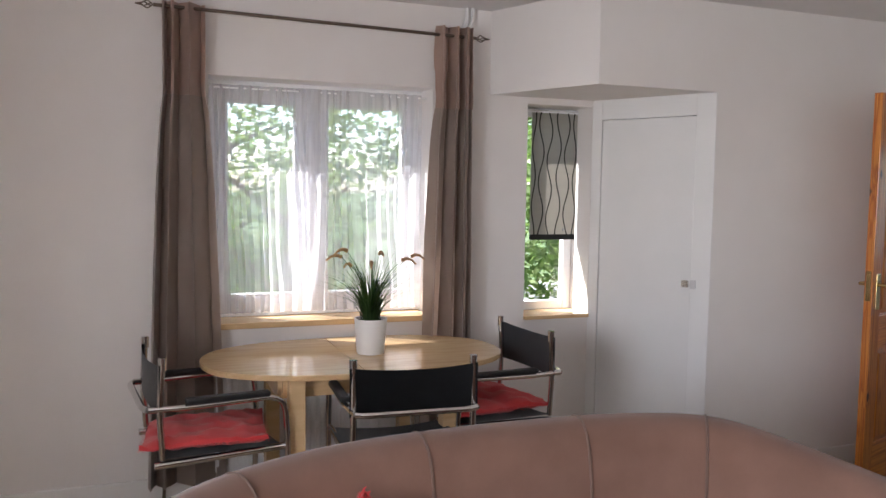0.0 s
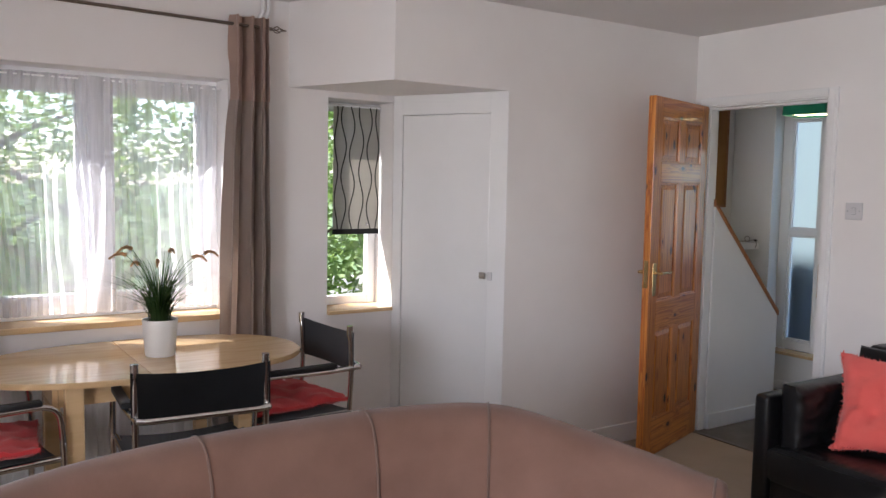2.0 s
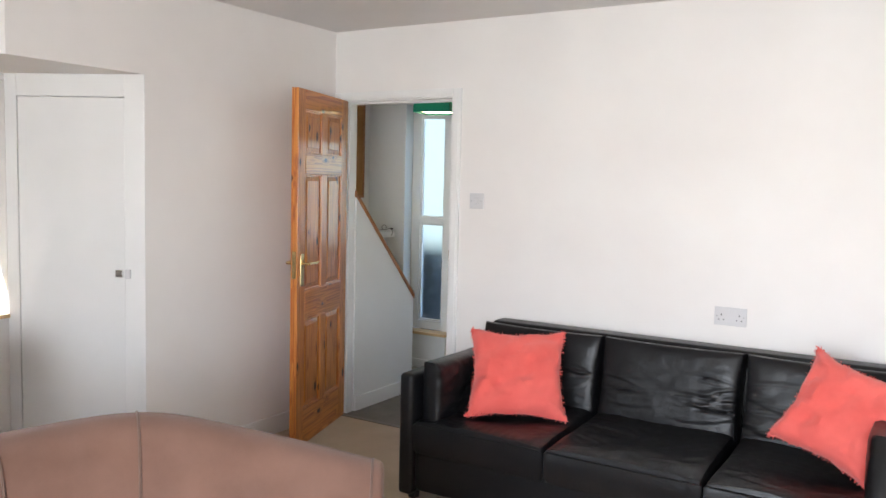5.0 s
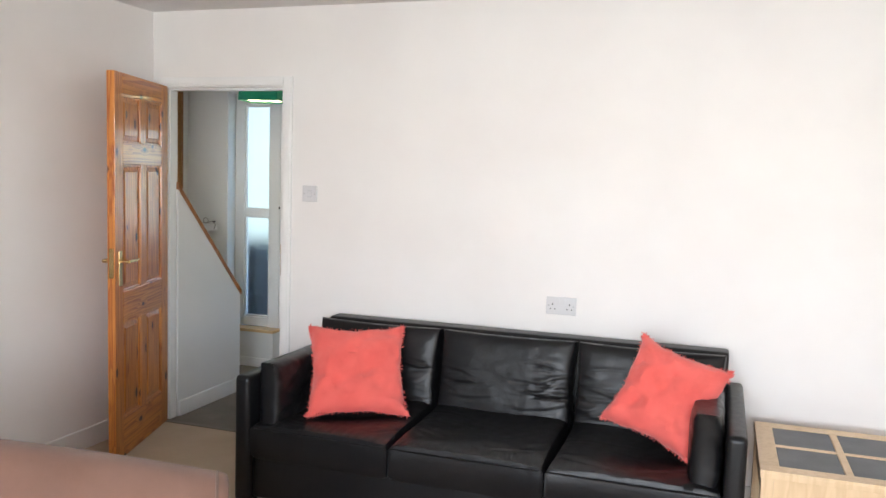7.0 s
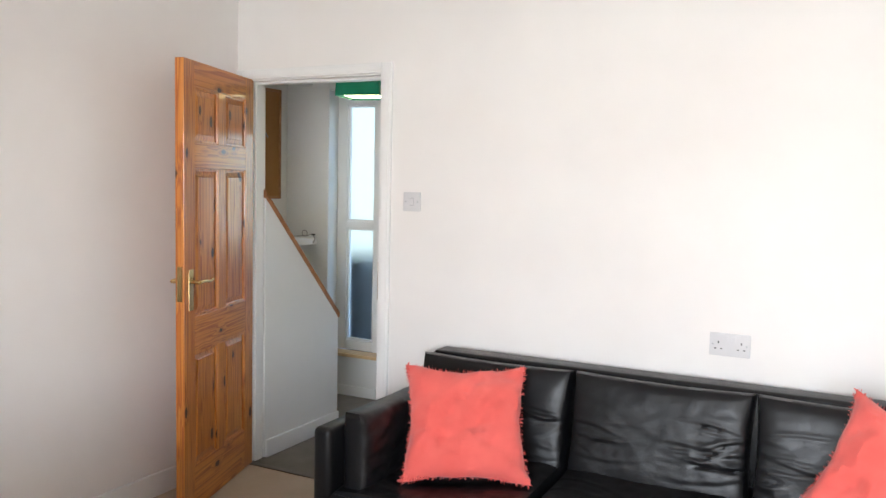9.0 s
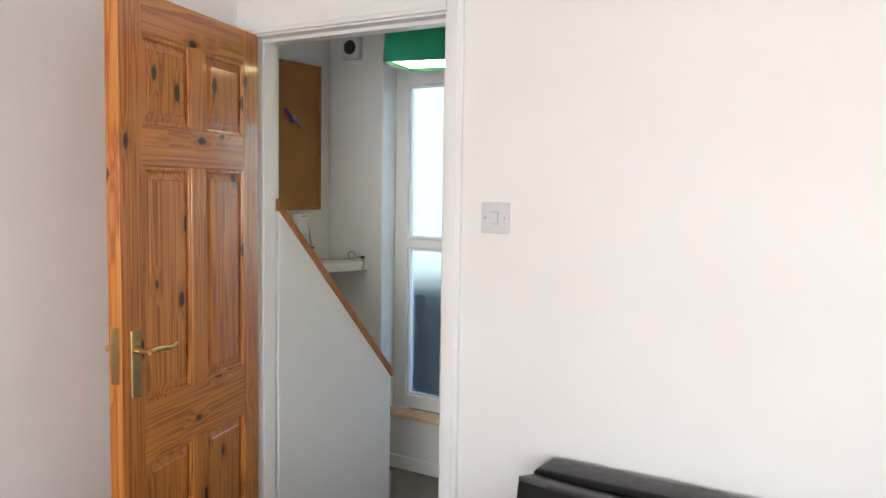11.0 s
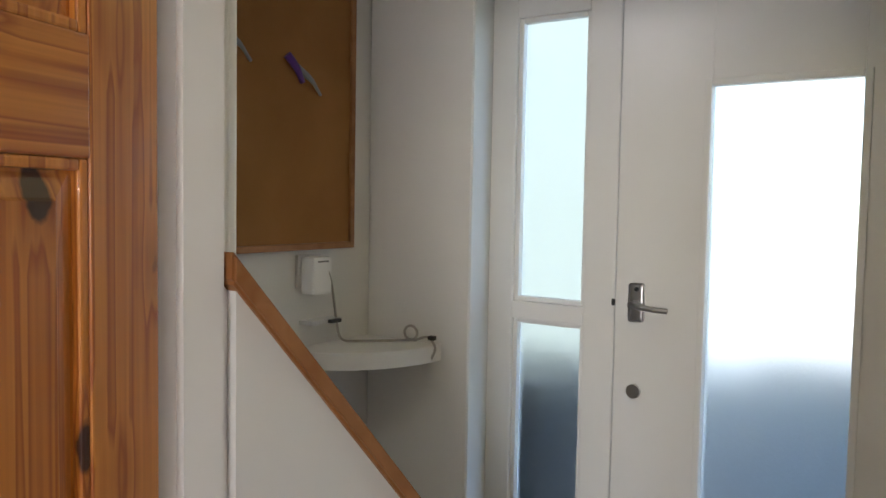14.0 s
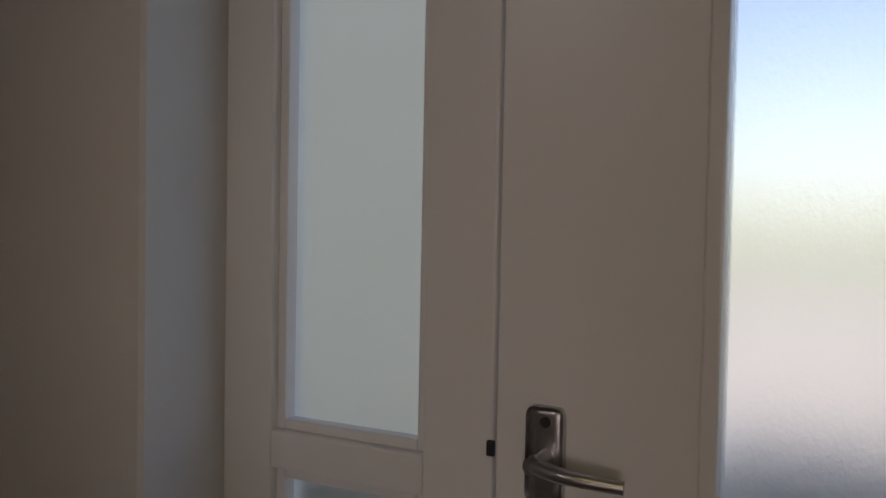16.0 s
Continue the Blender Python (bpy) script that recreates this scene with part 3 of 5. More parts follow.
def glazed(ob, name, x, y0, y1, z0, z1, f=0.055, d=0.05, mat=PVC, glassmat=GLASS):
    """A framed pane in a wall that faces east."""
    bm = bmesh.new()
    box(bm, x, x + d, y0, y0 + f, z0, z1, 0.006)
    box(bm, x, x + d, y1 - f, y1, z0, z1, 0.006)
    box(bm, x + 0.001, x + d - 0.001, y0 + f, y1 - f, z0, z0 + f, 0.006)
    box(bm, x + 0.001, x + d - 0.001, y0 + f, y1 - f, z1 - f, z1, 0.006)
    fr = part(name, bm, mat, ob)
    p = boxpart("pane", fr, glassmat, (x + d / 2 - 0.003, x + d / 2 + 0.003, y0 + f - 0.004, y1 - f + 0.004, z0 + f - 0.004, z1 - f + 0.004))
    p.visible_shadow = False
    return fr


def windows():
    win = thing("window_1", pose(0, 0, 0), "white framed two-light casement window", "window", kind="structure")
    x = -0.88
    bm = bmesh.new()
    for y in (W0, W1 - 0.05):
        box(bm, x - 0.01, x + 0.05, y, y + 0.05, WZ0 + 0.03, WZ1, 0.004)
    box(bm, x - 0.01, x + 0.05, W0 + 0.05, W1 - 0.05, WZ0 + 0.03, WZ0 + 0.085, 0.004)
    box(bm, x - 0.01, x + 0.05, W0 + 0.05, W1 - 0.05, WZ1 - 0.05, WZ1, 0.004)
    ym = -3.27
    box(bm, x - 0.01, x + 0.05, ym - 0.03, ym + 0.03, WZ0 + 0.085, WZ1 - 0.05, 0.004)
    part("window_frame", bm, PVC, win)
    glazed(win, "casement", x, W0 + 0.052, ym - 0.032, WZ0 + 0.087, WZ1 - 0.052)
    glazed(win, "casement", x, ym + 0.032, W1 - 0.052, WZ0 + 0.087, WZ1 - 0.052)
    bm = bmesh.new()
    box(bm, x - 0.02, -0.625, W0 + 0.002, W1 - 0.002, WZ0 + 0.001, WZ0 + 0.03, 0.006)
    part("window_sill", bm, OAK, win, "light varnished wooden sill")
    nar = thing("window_2", pose(0, 0, 0), "narrow white framed window", "window", kind="structure")
    glazed(nar, "window_frame", -0.90, N0 + 0.001, N1 - 0.002, NZ0 + 0.022, NZ1, 0.05)
    bm = bmesh.new()
    box(bm, -0.9, -0.632, N0 + 0.001, N1 - 0.001, NZ0 + 0.001, NZ0 + 0.022, 0.005)
    part("window_sill", bm, OAK, nar, "light varnished wooden sill")
    # unseen window, assumed from the light on the north wall
    back = thing("window_3", pose(0, 0, 0), "unseen wide white framed window behind the camera", "window", kind="structure")
    bm = bmesh.new()
    for x0 in (1.9, 3.17, 4.44):
        box(bm, x0, x0 + 0.06, YB - 0.16, YB - 0.1, 0.85, 2.15, 0.004)
    box(bm, 1.96, 4.44, YB - 0.159, YB - 0.101, 0.85, 0.91, 0.004)
    box(bm, 1.96, 4.44, YB - 0.159, YB - 0.101, 2.09, 2.15, 0.004)
    part("window_frame", bm, PVC, back)
    p = boxpart("pane", back, GLASS, (1.96, 4.44, YB - 0.135, YB - 0.13, 0.91, 2.09))
    p.visible_shadow = False


windows()


def front_door():
    fr = thing("front_door_frame", pose(-0.022, 0, 0.015), "white front door frame with a tall side light", "door frame", kind="structure")
    y0, y1 = YF, YF + 0.07
    bm = bmesh.new()
    box(bm, -0.425, -0.345, y0, y1, 0.28, 2.085, 0.004)
    box(bm, -0.12, -0.03, y0, y1, 0.0, 2.085, 0.004)
    box(bm, -0.345, -0.12, y0, y1, 2.0, 2.085, 0.004)
    box(bm, -0.345, -0.12, y0, y1, 1.145, 1.195, 0.004)
    box(bm, -0.345, -0.12, y0, y1, 0.28, 0.35, 0.004)
    box(bm, -0.03, 0.80, y0, y1, 2.03, 2.085, 0.004)
    box(bm, 0.745, 0.80, y0, y1, 0.0, 2.03, 0.004)
    part("frame", bm, GLOSSWHITE, fr)
    boxpart("latch", fr, DARK, (-0.036, -0.0265, y0 - 0.006, y0, 1.208, 1.226), 0.002, label="dark worn latch keeper")
    for a, b in ((1.195, 2.0), (0.35, 1.145)):
        p = boxpart("pane", fr, FROST, (-0.35, -0.115, YF + 0.035, YF + 0.041, a - 0.004, b + 0.004))
        p.visible_shadow = False
        bm = bmesh.new()
        for x in (-0.345, -0.134):
            box(bm, x, x + 0.014, YF + 0.012, YF + 0.034, a, b, 0.003)
        box(bm, -0.331, -0.134, YF + 0.012, YF + 0.034, a, a + 0.014, 0.003)
        box(bm, -0.331, -0.134, YF + 0.012, YF + 0.034, b - 0.014, b, 0.003)
        part("glazing_bead", bm, GLOSSWHITE, fr)
    door = thing("door_2", pose(-0.022, 0, 0.015), "white painted front door with a tall frosted pane", "door", kind="structure")
    gx0, gx1, gz0, gz1 = 0.213, 0.55, 0.565, 1.775
    bm = bmesh.new()
    e = 0.003
    box(bm, -0.025, gx0, YF - 0.004, YF + 0.04, 0.02, 2.026, e)
    box(bm, gx1, 0.741, YF - 0.004, YF + 0.04, 0.02, 2.026, e)
    box(bm, gx0, gx1, YF - 0.003, YF + 0.039, 0.02, gz0, 0)
    box(bm, gx0, gx1, YF - 0.003, YF + 0.039, gz1, 2.025, 0)
    part("leaf", bm, GLOSSWHITE, door)
    bm = bmesh.new()
    for x0, x1, z0, z1 in ((gx0 - 0.018, gx0, gz0 - 0.018, gz1 + 0.018), (gx1, gx1 + 0.018, gz0 - 0.018, gz1 + 0.018), (gx0, gx1, gz0 - 0.018, gz0), (gx0, gx1, gz1, gz1 + 0.018)):
        box(bm, x0, x1, YF - 0.011, YF - 0.004, z0, z1, 0.003)
    part("glazing_bead", bm, GLOSSWHITE, door)
    p = boxpart("pane", door, FROST, (gx0 - 0.003, gx1 + 0.003, YF + 0.015, YF + 0.021, gz0 - 0.003, gz1 + 0.003))
    p.visible_shadow = False
    hx, hz = 0.036, 1.222
    bm = bmesh.new()
    box(bm, hx - 0.021, hx + 0.021, YF - 0.012, YF - 0.004, hz - 0.052, hz + 0.052, 0.012, 4)
    plate = part("handle_plate", bm, STEEL, door, "brushed steel handle plate", True)
    bm = bmesh.new()
    tube(bm, [(hx, YF - 0.01, hz - 0.004), (hx, YF - 0.05, hz - 0.004)], 0.011)
    tube(bm, rounded([(hx, YF - 0.045, hz - 0.004), (hx + 0.04, YF - 0.055, hz - 0.008), (hx + 0.095, YF - 0.045, hz - 0.012)], 0.02), 0.009, r_end=0.007)
    part("lever", bm, STEEL, plate, "steel lever", True)
    bm = bmesh.new()
    tube(bm, [(hx, YF - 0.014, hz + 0.035), (hx, YF - 0.008, hz + 0.035)], 0.006)
    part("keyhole", bm, DARK, plate)
    bm = bmesh.new()
    tube(bm, [(hx - 0.002, YF - 0.002, 0.986), (hx - 0.002, YF - 0.014, 0.986)], 0.019, 20)
    part("deadlock", bm, STEEL, door, "round steel lock cover", True)
    led = thing("sill_box", pose(-0.022, 0, 0), "white boxed ledge with a wooden top below the side light", "ledge", kind="structure")
    boxpart("body", led, HALLWALL, (-0.424, -0.01, 1.43, YF + 0.06, 0, 0.27))
    boxpart("top", led, OAK, (-0.424, 0.0, 1.415, YF - 0.001, 0.271, 0.294), 0.004)
    boxpart("skirting", led, GLOSSWHITE, (-0.37, -0.008, 1.417, 1.43, 0, 0.07), 0.003)


front_door()


# ---------------------------------------------------------------- black sofa
def creases(bm, w, d, count, seed, depth=0.004):
    """Folds in the upper side of a leather pad that run in from its sides and sag."""
    rnd = random.Random(seed)
    lines = []
    for k in range(count):
        side = rnd.choice((-1, 1))
        sy = rnd.uniform(-0.46, 0.15) * d
        lines.append((side, sy, rnd.uniform(0.18, 0.55) * w, rnd.uniform(-0.22, 0.10) * d, rnd.uniform(-0.10, 0.04) * d, depth * rnd.uniform(0.4, 1.0), rnd.uniform(0.005, 0.010)))
    for v in bm.verts:
        if v.co.z <= 0:
            continue
        x, y, h = v.co.x, v.co.y, 0.0
        for side, sy, ln, dy, bow, a, wd in lines:
            t = (w / 2 - side * x) / ln
            if 0 < t < 1:
                e = y - (sy + dy * t + bow * 4 * t * (1 - t))
                if abs(e) < 0.06:
                    h += a * math.sin(math.pi * min(1, t * 0.9 + 0.1)) * (0.8 * math.exp(-((e - 1.6 * wd) / (1.4 * wd)) ** 2) - math.exp(-(e / wd) ** 2))
        v.co.z += h


def black_sofa():
    ob = thing("black_sofa", pose(1.165, 0, 0), "black leather three-seat sofa against the white wall", "sofa")
    W = 2.15
    boxpart("base", ob, LEATHER, (0.075, W - 0.075, -0.90, -0.06, 0.05, 0.25), 0.02, 3)
    boxpart("back_frame", ob, LEATHER, (0.07, W - 0.07, -0.15, -0.03, 0.06, 0.762), 0.018, 3)
    for x in (0.0, W - 0.075):
        boxpart("arm", ob, LEATHER, (x, x + 0.075, -0.93, -0.04, 0.03, 0.61), 0.026, 4)
    for x in (0.09, W - 0.20):
        bm = bmesh.new()
        pillow(bm, 0.62, 0.31, 0.13, 60, 34, 0.35, 0.002, x, 0.45)
        creases(bm, 0.62, 0.31, 9, 4, 0.0035)
        bmesh.ops.transform(bm, matrix=Matrix(((0, 0, 1, x + 0.055), (1, 0, 0, -0.58), (0, 1, 0, 0.515), (0, 0, 0, 1))), verts=bm.verts)
        part("arm_cushion", bm, LEATHER, ob, smooth=True)
    iw = (W - 0.15) / 3
    for i in range(3):
        x = 0.075 + iw * (i + 0.5)
        bm = bmesh.new()
        pillow(bm, iw - 0.006, 0.78, 0.19, 70, 72, 0.22, 0.001, 3.0 * i + 1, 0.62)
        for v in bm.verts:
            # sitting creases and a rolled front
            if v.co.z > 0:
                v.co.z -= 0.018 * math.exp(-(v.co.x ** 2 + v.co.y ** 2) / 0.05)
                v.co.z += 0.004 * noise.noise(Vector((v.co.x * 45, v.co.y * 9, i))) * math.exp(-((v.co.y + 0.35) / 0.045) ** 2)
        creases(bm, iw, 0.78, 9, 20 + i, 0.0028)
        bmesh.ops.transform(bm, matrix=pose(x, -0.535, 0.325, 2), verts=bm.verts)
        part("seat_cushion", bm, LEATHER, ob, smooth=True)
        bm = bmesh.new()
        tube(bm, [(x - iw / 2 + 0.02, -0.927, 0.375), (x, -0.931, 0.374), (x + iw / 2 - 0.02, -0.927, 0.375)], 0.004, 6)
        part("seat_piping", bm, LEATHER, ob, smooth=True)
        bm = bmesh.new()
        pillow(bm, iw - 0.008, 0.42, 0.19, 90, 62, 0.26, 0.0006, 7.0 * i + 2, 0.5)
        creases(bm, iw, 0.42, 22, 50 + i, 0.0036)
        bmesh.ops.transform(bm, matrix=pose(x, -0.235, 0.555, 78), verts=bm.verts)
        part("back_cushion", bm, LEATHER, ob, smooth=True)
    for x in (0.03, W - 0.06):
        for y in (-0.88, -0.12):
            boxpart("foot", ob, DARK, (x, x + 0.04, y, y + 0.04, 0.0, 0.035), 0.004)


black_sofa()


def scatter_cushion(m, mat, label, size=0.49, group="coral cushions on the black sofa"):
    ob = thing("scatter_cushion", m, label, "cushion", group)
    bm = bmesh.new()
    pillow(bm, size - 0.03, size - 0.03, 0.13, 26, 26, 0.55, 0.006, m.translation.x * 3, 0.06)
    for v in bm.verts:
        r = math.hypot(v.co.x, v.co.y) / size
        v.co.z *= 1 - 0.12 * math.exp(-(r / 0.09) ** 2)
        for px, py in ((-0.2, -0.17), (0.2, -0.2), (0.02, 0.22)):
            v.co.z *= 1 - 0.30 * math.exp(-((v.co.x / size - px) ** 2 + (v.co.y / size - py) ** 2) / 0.0025)
        q = Vector((v.co.x * 9, v.co.y * 9, m.translation.x))
        v.co.z += 0.005 * noise.noise(q) * math.copysign(1, v.co.z) * max(0, 1 - 1.6 * r)
        hx, hy = 2 * v.co.x / size, 2 * v.co.y / size
        v.co.x *= 1 - 0.05 * max(0, 1 - hy * hy) * abs(hx) ** 2
        v.co.y *= 1 - 0.05 * max(0, 1 - hx * hx) * abs(hy) ** 2
        edge = max(abs(v.co.x), abs(v.co.y)) / (size / 2)
        v.co.x += 0.012 * edge ** 4 * noise.noise(Vector((v.co.y * 14, 3, m.translation.x)))
        v.co.y += 0.012 * edge ** 4 * noise.noise(Vector((v.co.x * 14, 8, m.translation.x)))
        c = abs(v.co.x * v.co.y) / (size / 2) ** 2
        v.co.x *= 1 + 0.07 * c
        v.co.y *= 1 + 0.07 * c
    part("cover", bm, mat, ob, smooth=True)
    rnd = random.Random(int(m.translation.x * 100))
    bm = bmesh.new()
    n = 200
    for k in range(4 * n):
        side, t = divmod(k, n)
        u = 2 * (t + 0.5) / n - 1
        h = size / 2
        inn = 0.030 * (1 - u * u)
        c, s = math.cos(side * math.pi / 2), math.sin(side * math.pi / 2)
        for q in range(1):
            ln = rnd.uniform(0.012, 0.034)
            w = size / n * 0.75
            a = [(u * (h - 0.005) - w, h - 0.03 - inn, 0), (u * (h - 0.005) + w, h - 0.03 - inn, 0), (u * h + w * rnd.uniform(-1, 2), h - 0.02 - inn + ln, rnd.uniform(-0.008, 0.008)), (u * h - w * rnd.uniform(0, 1), h - 0.02 - inn + ln * 0.9, rnd.uniform(-0.008, 0.008))]
            bm.faces.new([bm.verts.new((c * x - s * y, s * x + c * y, z + rnd.uniform(-0.004, 0.004))) for x, y, z in a])
    part("fringe", bm, mat, ob, "frayed fringe")
    return ob


scatter_cushion(pose(1.60, -0.57, 0.60, 52, 0, 27), CORAL, "coral red cotton cushion with frayed edges leaning on the sofa back", 0.465)
scatter_cushion(Matrix.Translation((3.0, -0.575, 0.642)) @ Matrix(((0.938, 0.339, 0.075, 3.014), (-0.347, 0.349, -0.871, -0.53), (0.0, 0.874, 0.486, 0.64), (0, 0, 0, 1))).to_quaternion().to_matrix().to_4x4(), CORAL, "coral red frayed cotton cushion tilted against the sofa arm", 0.415)


def side_table():
    ob = thing("side_table", pose(3.365, -0.86, 0), "light wooden side table with grey tile inlays beside the sofa", "table")
    w, d, h = 0.62, 0.66, 0.48
    for x in (0.0, w - 0.055):
        for y in (0.0, d - 0.055):
            boxpart("leg", ob, BEECH, (x + 0.005, x + 0.05, y + 0.005, y + 0.05, 0, h - 0.03), 0.003)
    for dims in ((0.05, w - 0.05, 0.012, 0.03, h - 0.13, h - 0.03), (0.05, w - 0.05, d - 0.03, d - 0.012, h - 0.13, h - 0.03), (0.012, 0.03, 0.05, d - 0.05, h - 0.13, h - 0.03), (w - 0.03, w - 0.012, 0.05, d - 0.05, h - 0.13, h - 0.03)):
        boxpart("apron", ob, BEECH, dims, 0.002)
    bm = bmesh.new()
    f, g = 0.07, 0.028
    box(bm, 0, w, 0, d, h - 0.03, h - 0.008, 0.003)
    part("tabletop", bm, BEECH, ob)
    for dims in ((0, w, 0, f), (0, w, d - f, d), (0, f, f, d - f), (w - f, w, f, d - f), (f, w - f, d / 2 - g / 2, d / 2 + g / 2), (w / 2 - g / 2, w / 2 + g / 2, f, d / 2 - g / 2), (w / 2 - g / 2, w / 2 + g / 2, d / 2 + g / 2, d - f)):
        boxpart("top_rail", ob, BEECH, (*dims, h - 0.008, h), 0.0015)
    for x0, x1 in ((f, w / 2 - g / 2), (w / 2 + g / 2, w - f)):
        for y0, y1 in ((f, d / 2 - g / 2), (d / 2 + g / 2, d - f)):
            boxpart("tile", ob, SLATE, (x0 + 0.002, x1 - 0.002, y0 + 0.002, y1 - 0.002, h - 0.008, h - 0.002), 0.001)


side_table()


# ---------------------------------------------------------------- brown sofa
def brown_sofa():
    ob = thing("brown_sofa", pose(0, 0, 0), "brown suede curved sofa with piped seams", "sofa")
    # the line of the crest, right arm end to left arm end, with heights
    ctrl = [(1.775, -1.955, 0.60), (1.60, -2.075, 0.655), (1.42, -2.215, 0.712), (1.27, -2.34, 0.755), (1.19, -2.44, 0.768), (1.13, -2.57, 0.768), (1.085, -2.72, 0.765), (1.062, -2.90, 0.762),
            (1.058, -3.15, 0.760), (1.068, -3.40, 0.757), (1.10, -3.60, 0.754), (1.165, -3.79, 0.750), (1.27, -3.98, 0.74), (1.40, -4.14, 0.71), (1.58, -4.29, 0.655), (1.76, -4.42, 0.60)]
    ctrl = [Vector(c) for c in ctrl]
    pts = []
    for i in range(len(ctrl) - 1):
        p0, p1, p2, p3 = ctrl[max(i - 1, 0)], ctrl[i], ctrl[i + 1], ctrl[min(i + 2, len(ctrl) - 1)]
        for k in range(4):
            t = k / 4
            pts.append(0.5 * (2 * p1 + (p2 - p0) * t + (2 * p0 - 5 * p1 + 4 * p2 - p3) * t * t + (3 * p1 - p0 - 3 * p2 + p3) * t ** 3))
    pts.append(ctrl[-1])
    n = len(pts)

    def section(i, puff=1.0):
        """The outline across the back or arm: outside foot, over the crest, inside foot."""
        p = pts[i]
        d = (pts[min(i + 1, n - 1)] - pts[max(i - 1, 0)])
        d.z = 0
        d.normalize()
        inn = Vector((-d.y, d.x, 0))
        if inn.x < 0 and abs(inn.x) > abs(inn.y):
            inn = -inn
        h = p.z
        prof = [(-0.13, 0.04), (-0.12, h * 0.5), (-0.105, h - 0.12), (-0.09, h - 0.05), (-0.06, h - 0.012), (-0.015, h), (0.03, h - 0.008), (0.065, h - 0.035), (0.09, h - 0.085), (0.11, h - 0.17), (0.145, 0.38), (0.15, 0.04)]
        return [Vector((p.x, p.y, 0)) + inn * (a * puff) + Vector((0, 0, z)) for a, z in prof]

    def loft(i0, i1, name, label=""):
        bm = bmesh.new()
        rows = []
        for i in range(i0, i1 + 1):
            q = 0.985 if i in (i0, i1) and 0 < i < n - 1 else 1.0
            rows.append([bm.verts.new(v) for v in section(i, q)])
        for end, inside in ((0, 1), (n - 1, n - 2)):
            if end in (i0, i1):
                # stuffed front of the arm
                sec = section(end)
                mid = sum(sec, Vector()) / len(sec)
                out = pts[end] - pts[inside]
                out.z = 0
                out.normalize()
                cap = [[bm.verts.new(mid + (v - mid) * (1 - 0.16 * k * k / 9) + out * 0.035 * math.sin(k * math.pi / 6)) for v in sec] for k in (1, 2, 3)]
                rows = cap[::-1] + rows if end == i0 else rows + cap
        for a, b in zip(rows, rows[1:]):
            for k in range(len(a) - 1):
                bm.faces.new((a[k], a[k + 1], b[k + 1], b[k]))
        bm.faces.new(rows[0])
        bm.faces.new(rows[-1][::-1])
        part(name, bm, SUEDE, ob, label, True)
    marks = [0, 15, 26, 35, 46, n - 1]
    for name, a, b in zip(("arm", "back_panel", "back_panel", "back_panel", "arm"), marks, marks[1:]):
        loft(a, b, name)
    for i in (0, *marks[1:-1], n - 1):
        bm = bmesh.new()
        q = section(i, 1.0)
        c = sum(q, Vector()) / len(q)
        tube(bm, rounded([v + (v - c).normalized() * 0.001 for v in q], 0.02, 3), 0.0045, 6)
        part("piping", bm, PIPING, ob, "raised piped seam", True)
    bm = bmesh.new()
    prism(bm, [(1.24, -3.90), (1.24, -2.55), (1.62, -2.20), (1.78, -2.12), (1.78, -4.28), (1.62, -4.20)], 0.05, 0.27)
    part("base", bm, SUEDE, ob)
    for y in (-3.72, -2.66 - 0.0):
        bm = bmesh.new()
        pillow(bm, 0.58, 1.0, 0.17, 14, 18, 0.25, 0.003, y, 0.6)
        bmesh.ops.transform(bm, matrix=pose(1.52, (-3.705 if y < -3.2 else -2.695), 0.345), verts=bm.verts)
        part("seat_cushion", bm, SUEDE, ob, smooth=True)
    for x, y in ((1.25, -2.62), (1.25, -3.85), (1.7, -2.25), (1.7, -4.15)):
        bm = bmesh.new()
        tube(bm, [(x, y, 0), (x, y, 0.06)], 0.025)
        part("foot", bm, DARK, ob)


brown_sofa()
scatter_cushion(pose(1.33, -3.57, 0.475, 0, 72, 0) @ pose(0, 0, 0, 0, 0, 45), RED, "red cotton cushion on the brown sofa seat", 0.32, "red cushions")


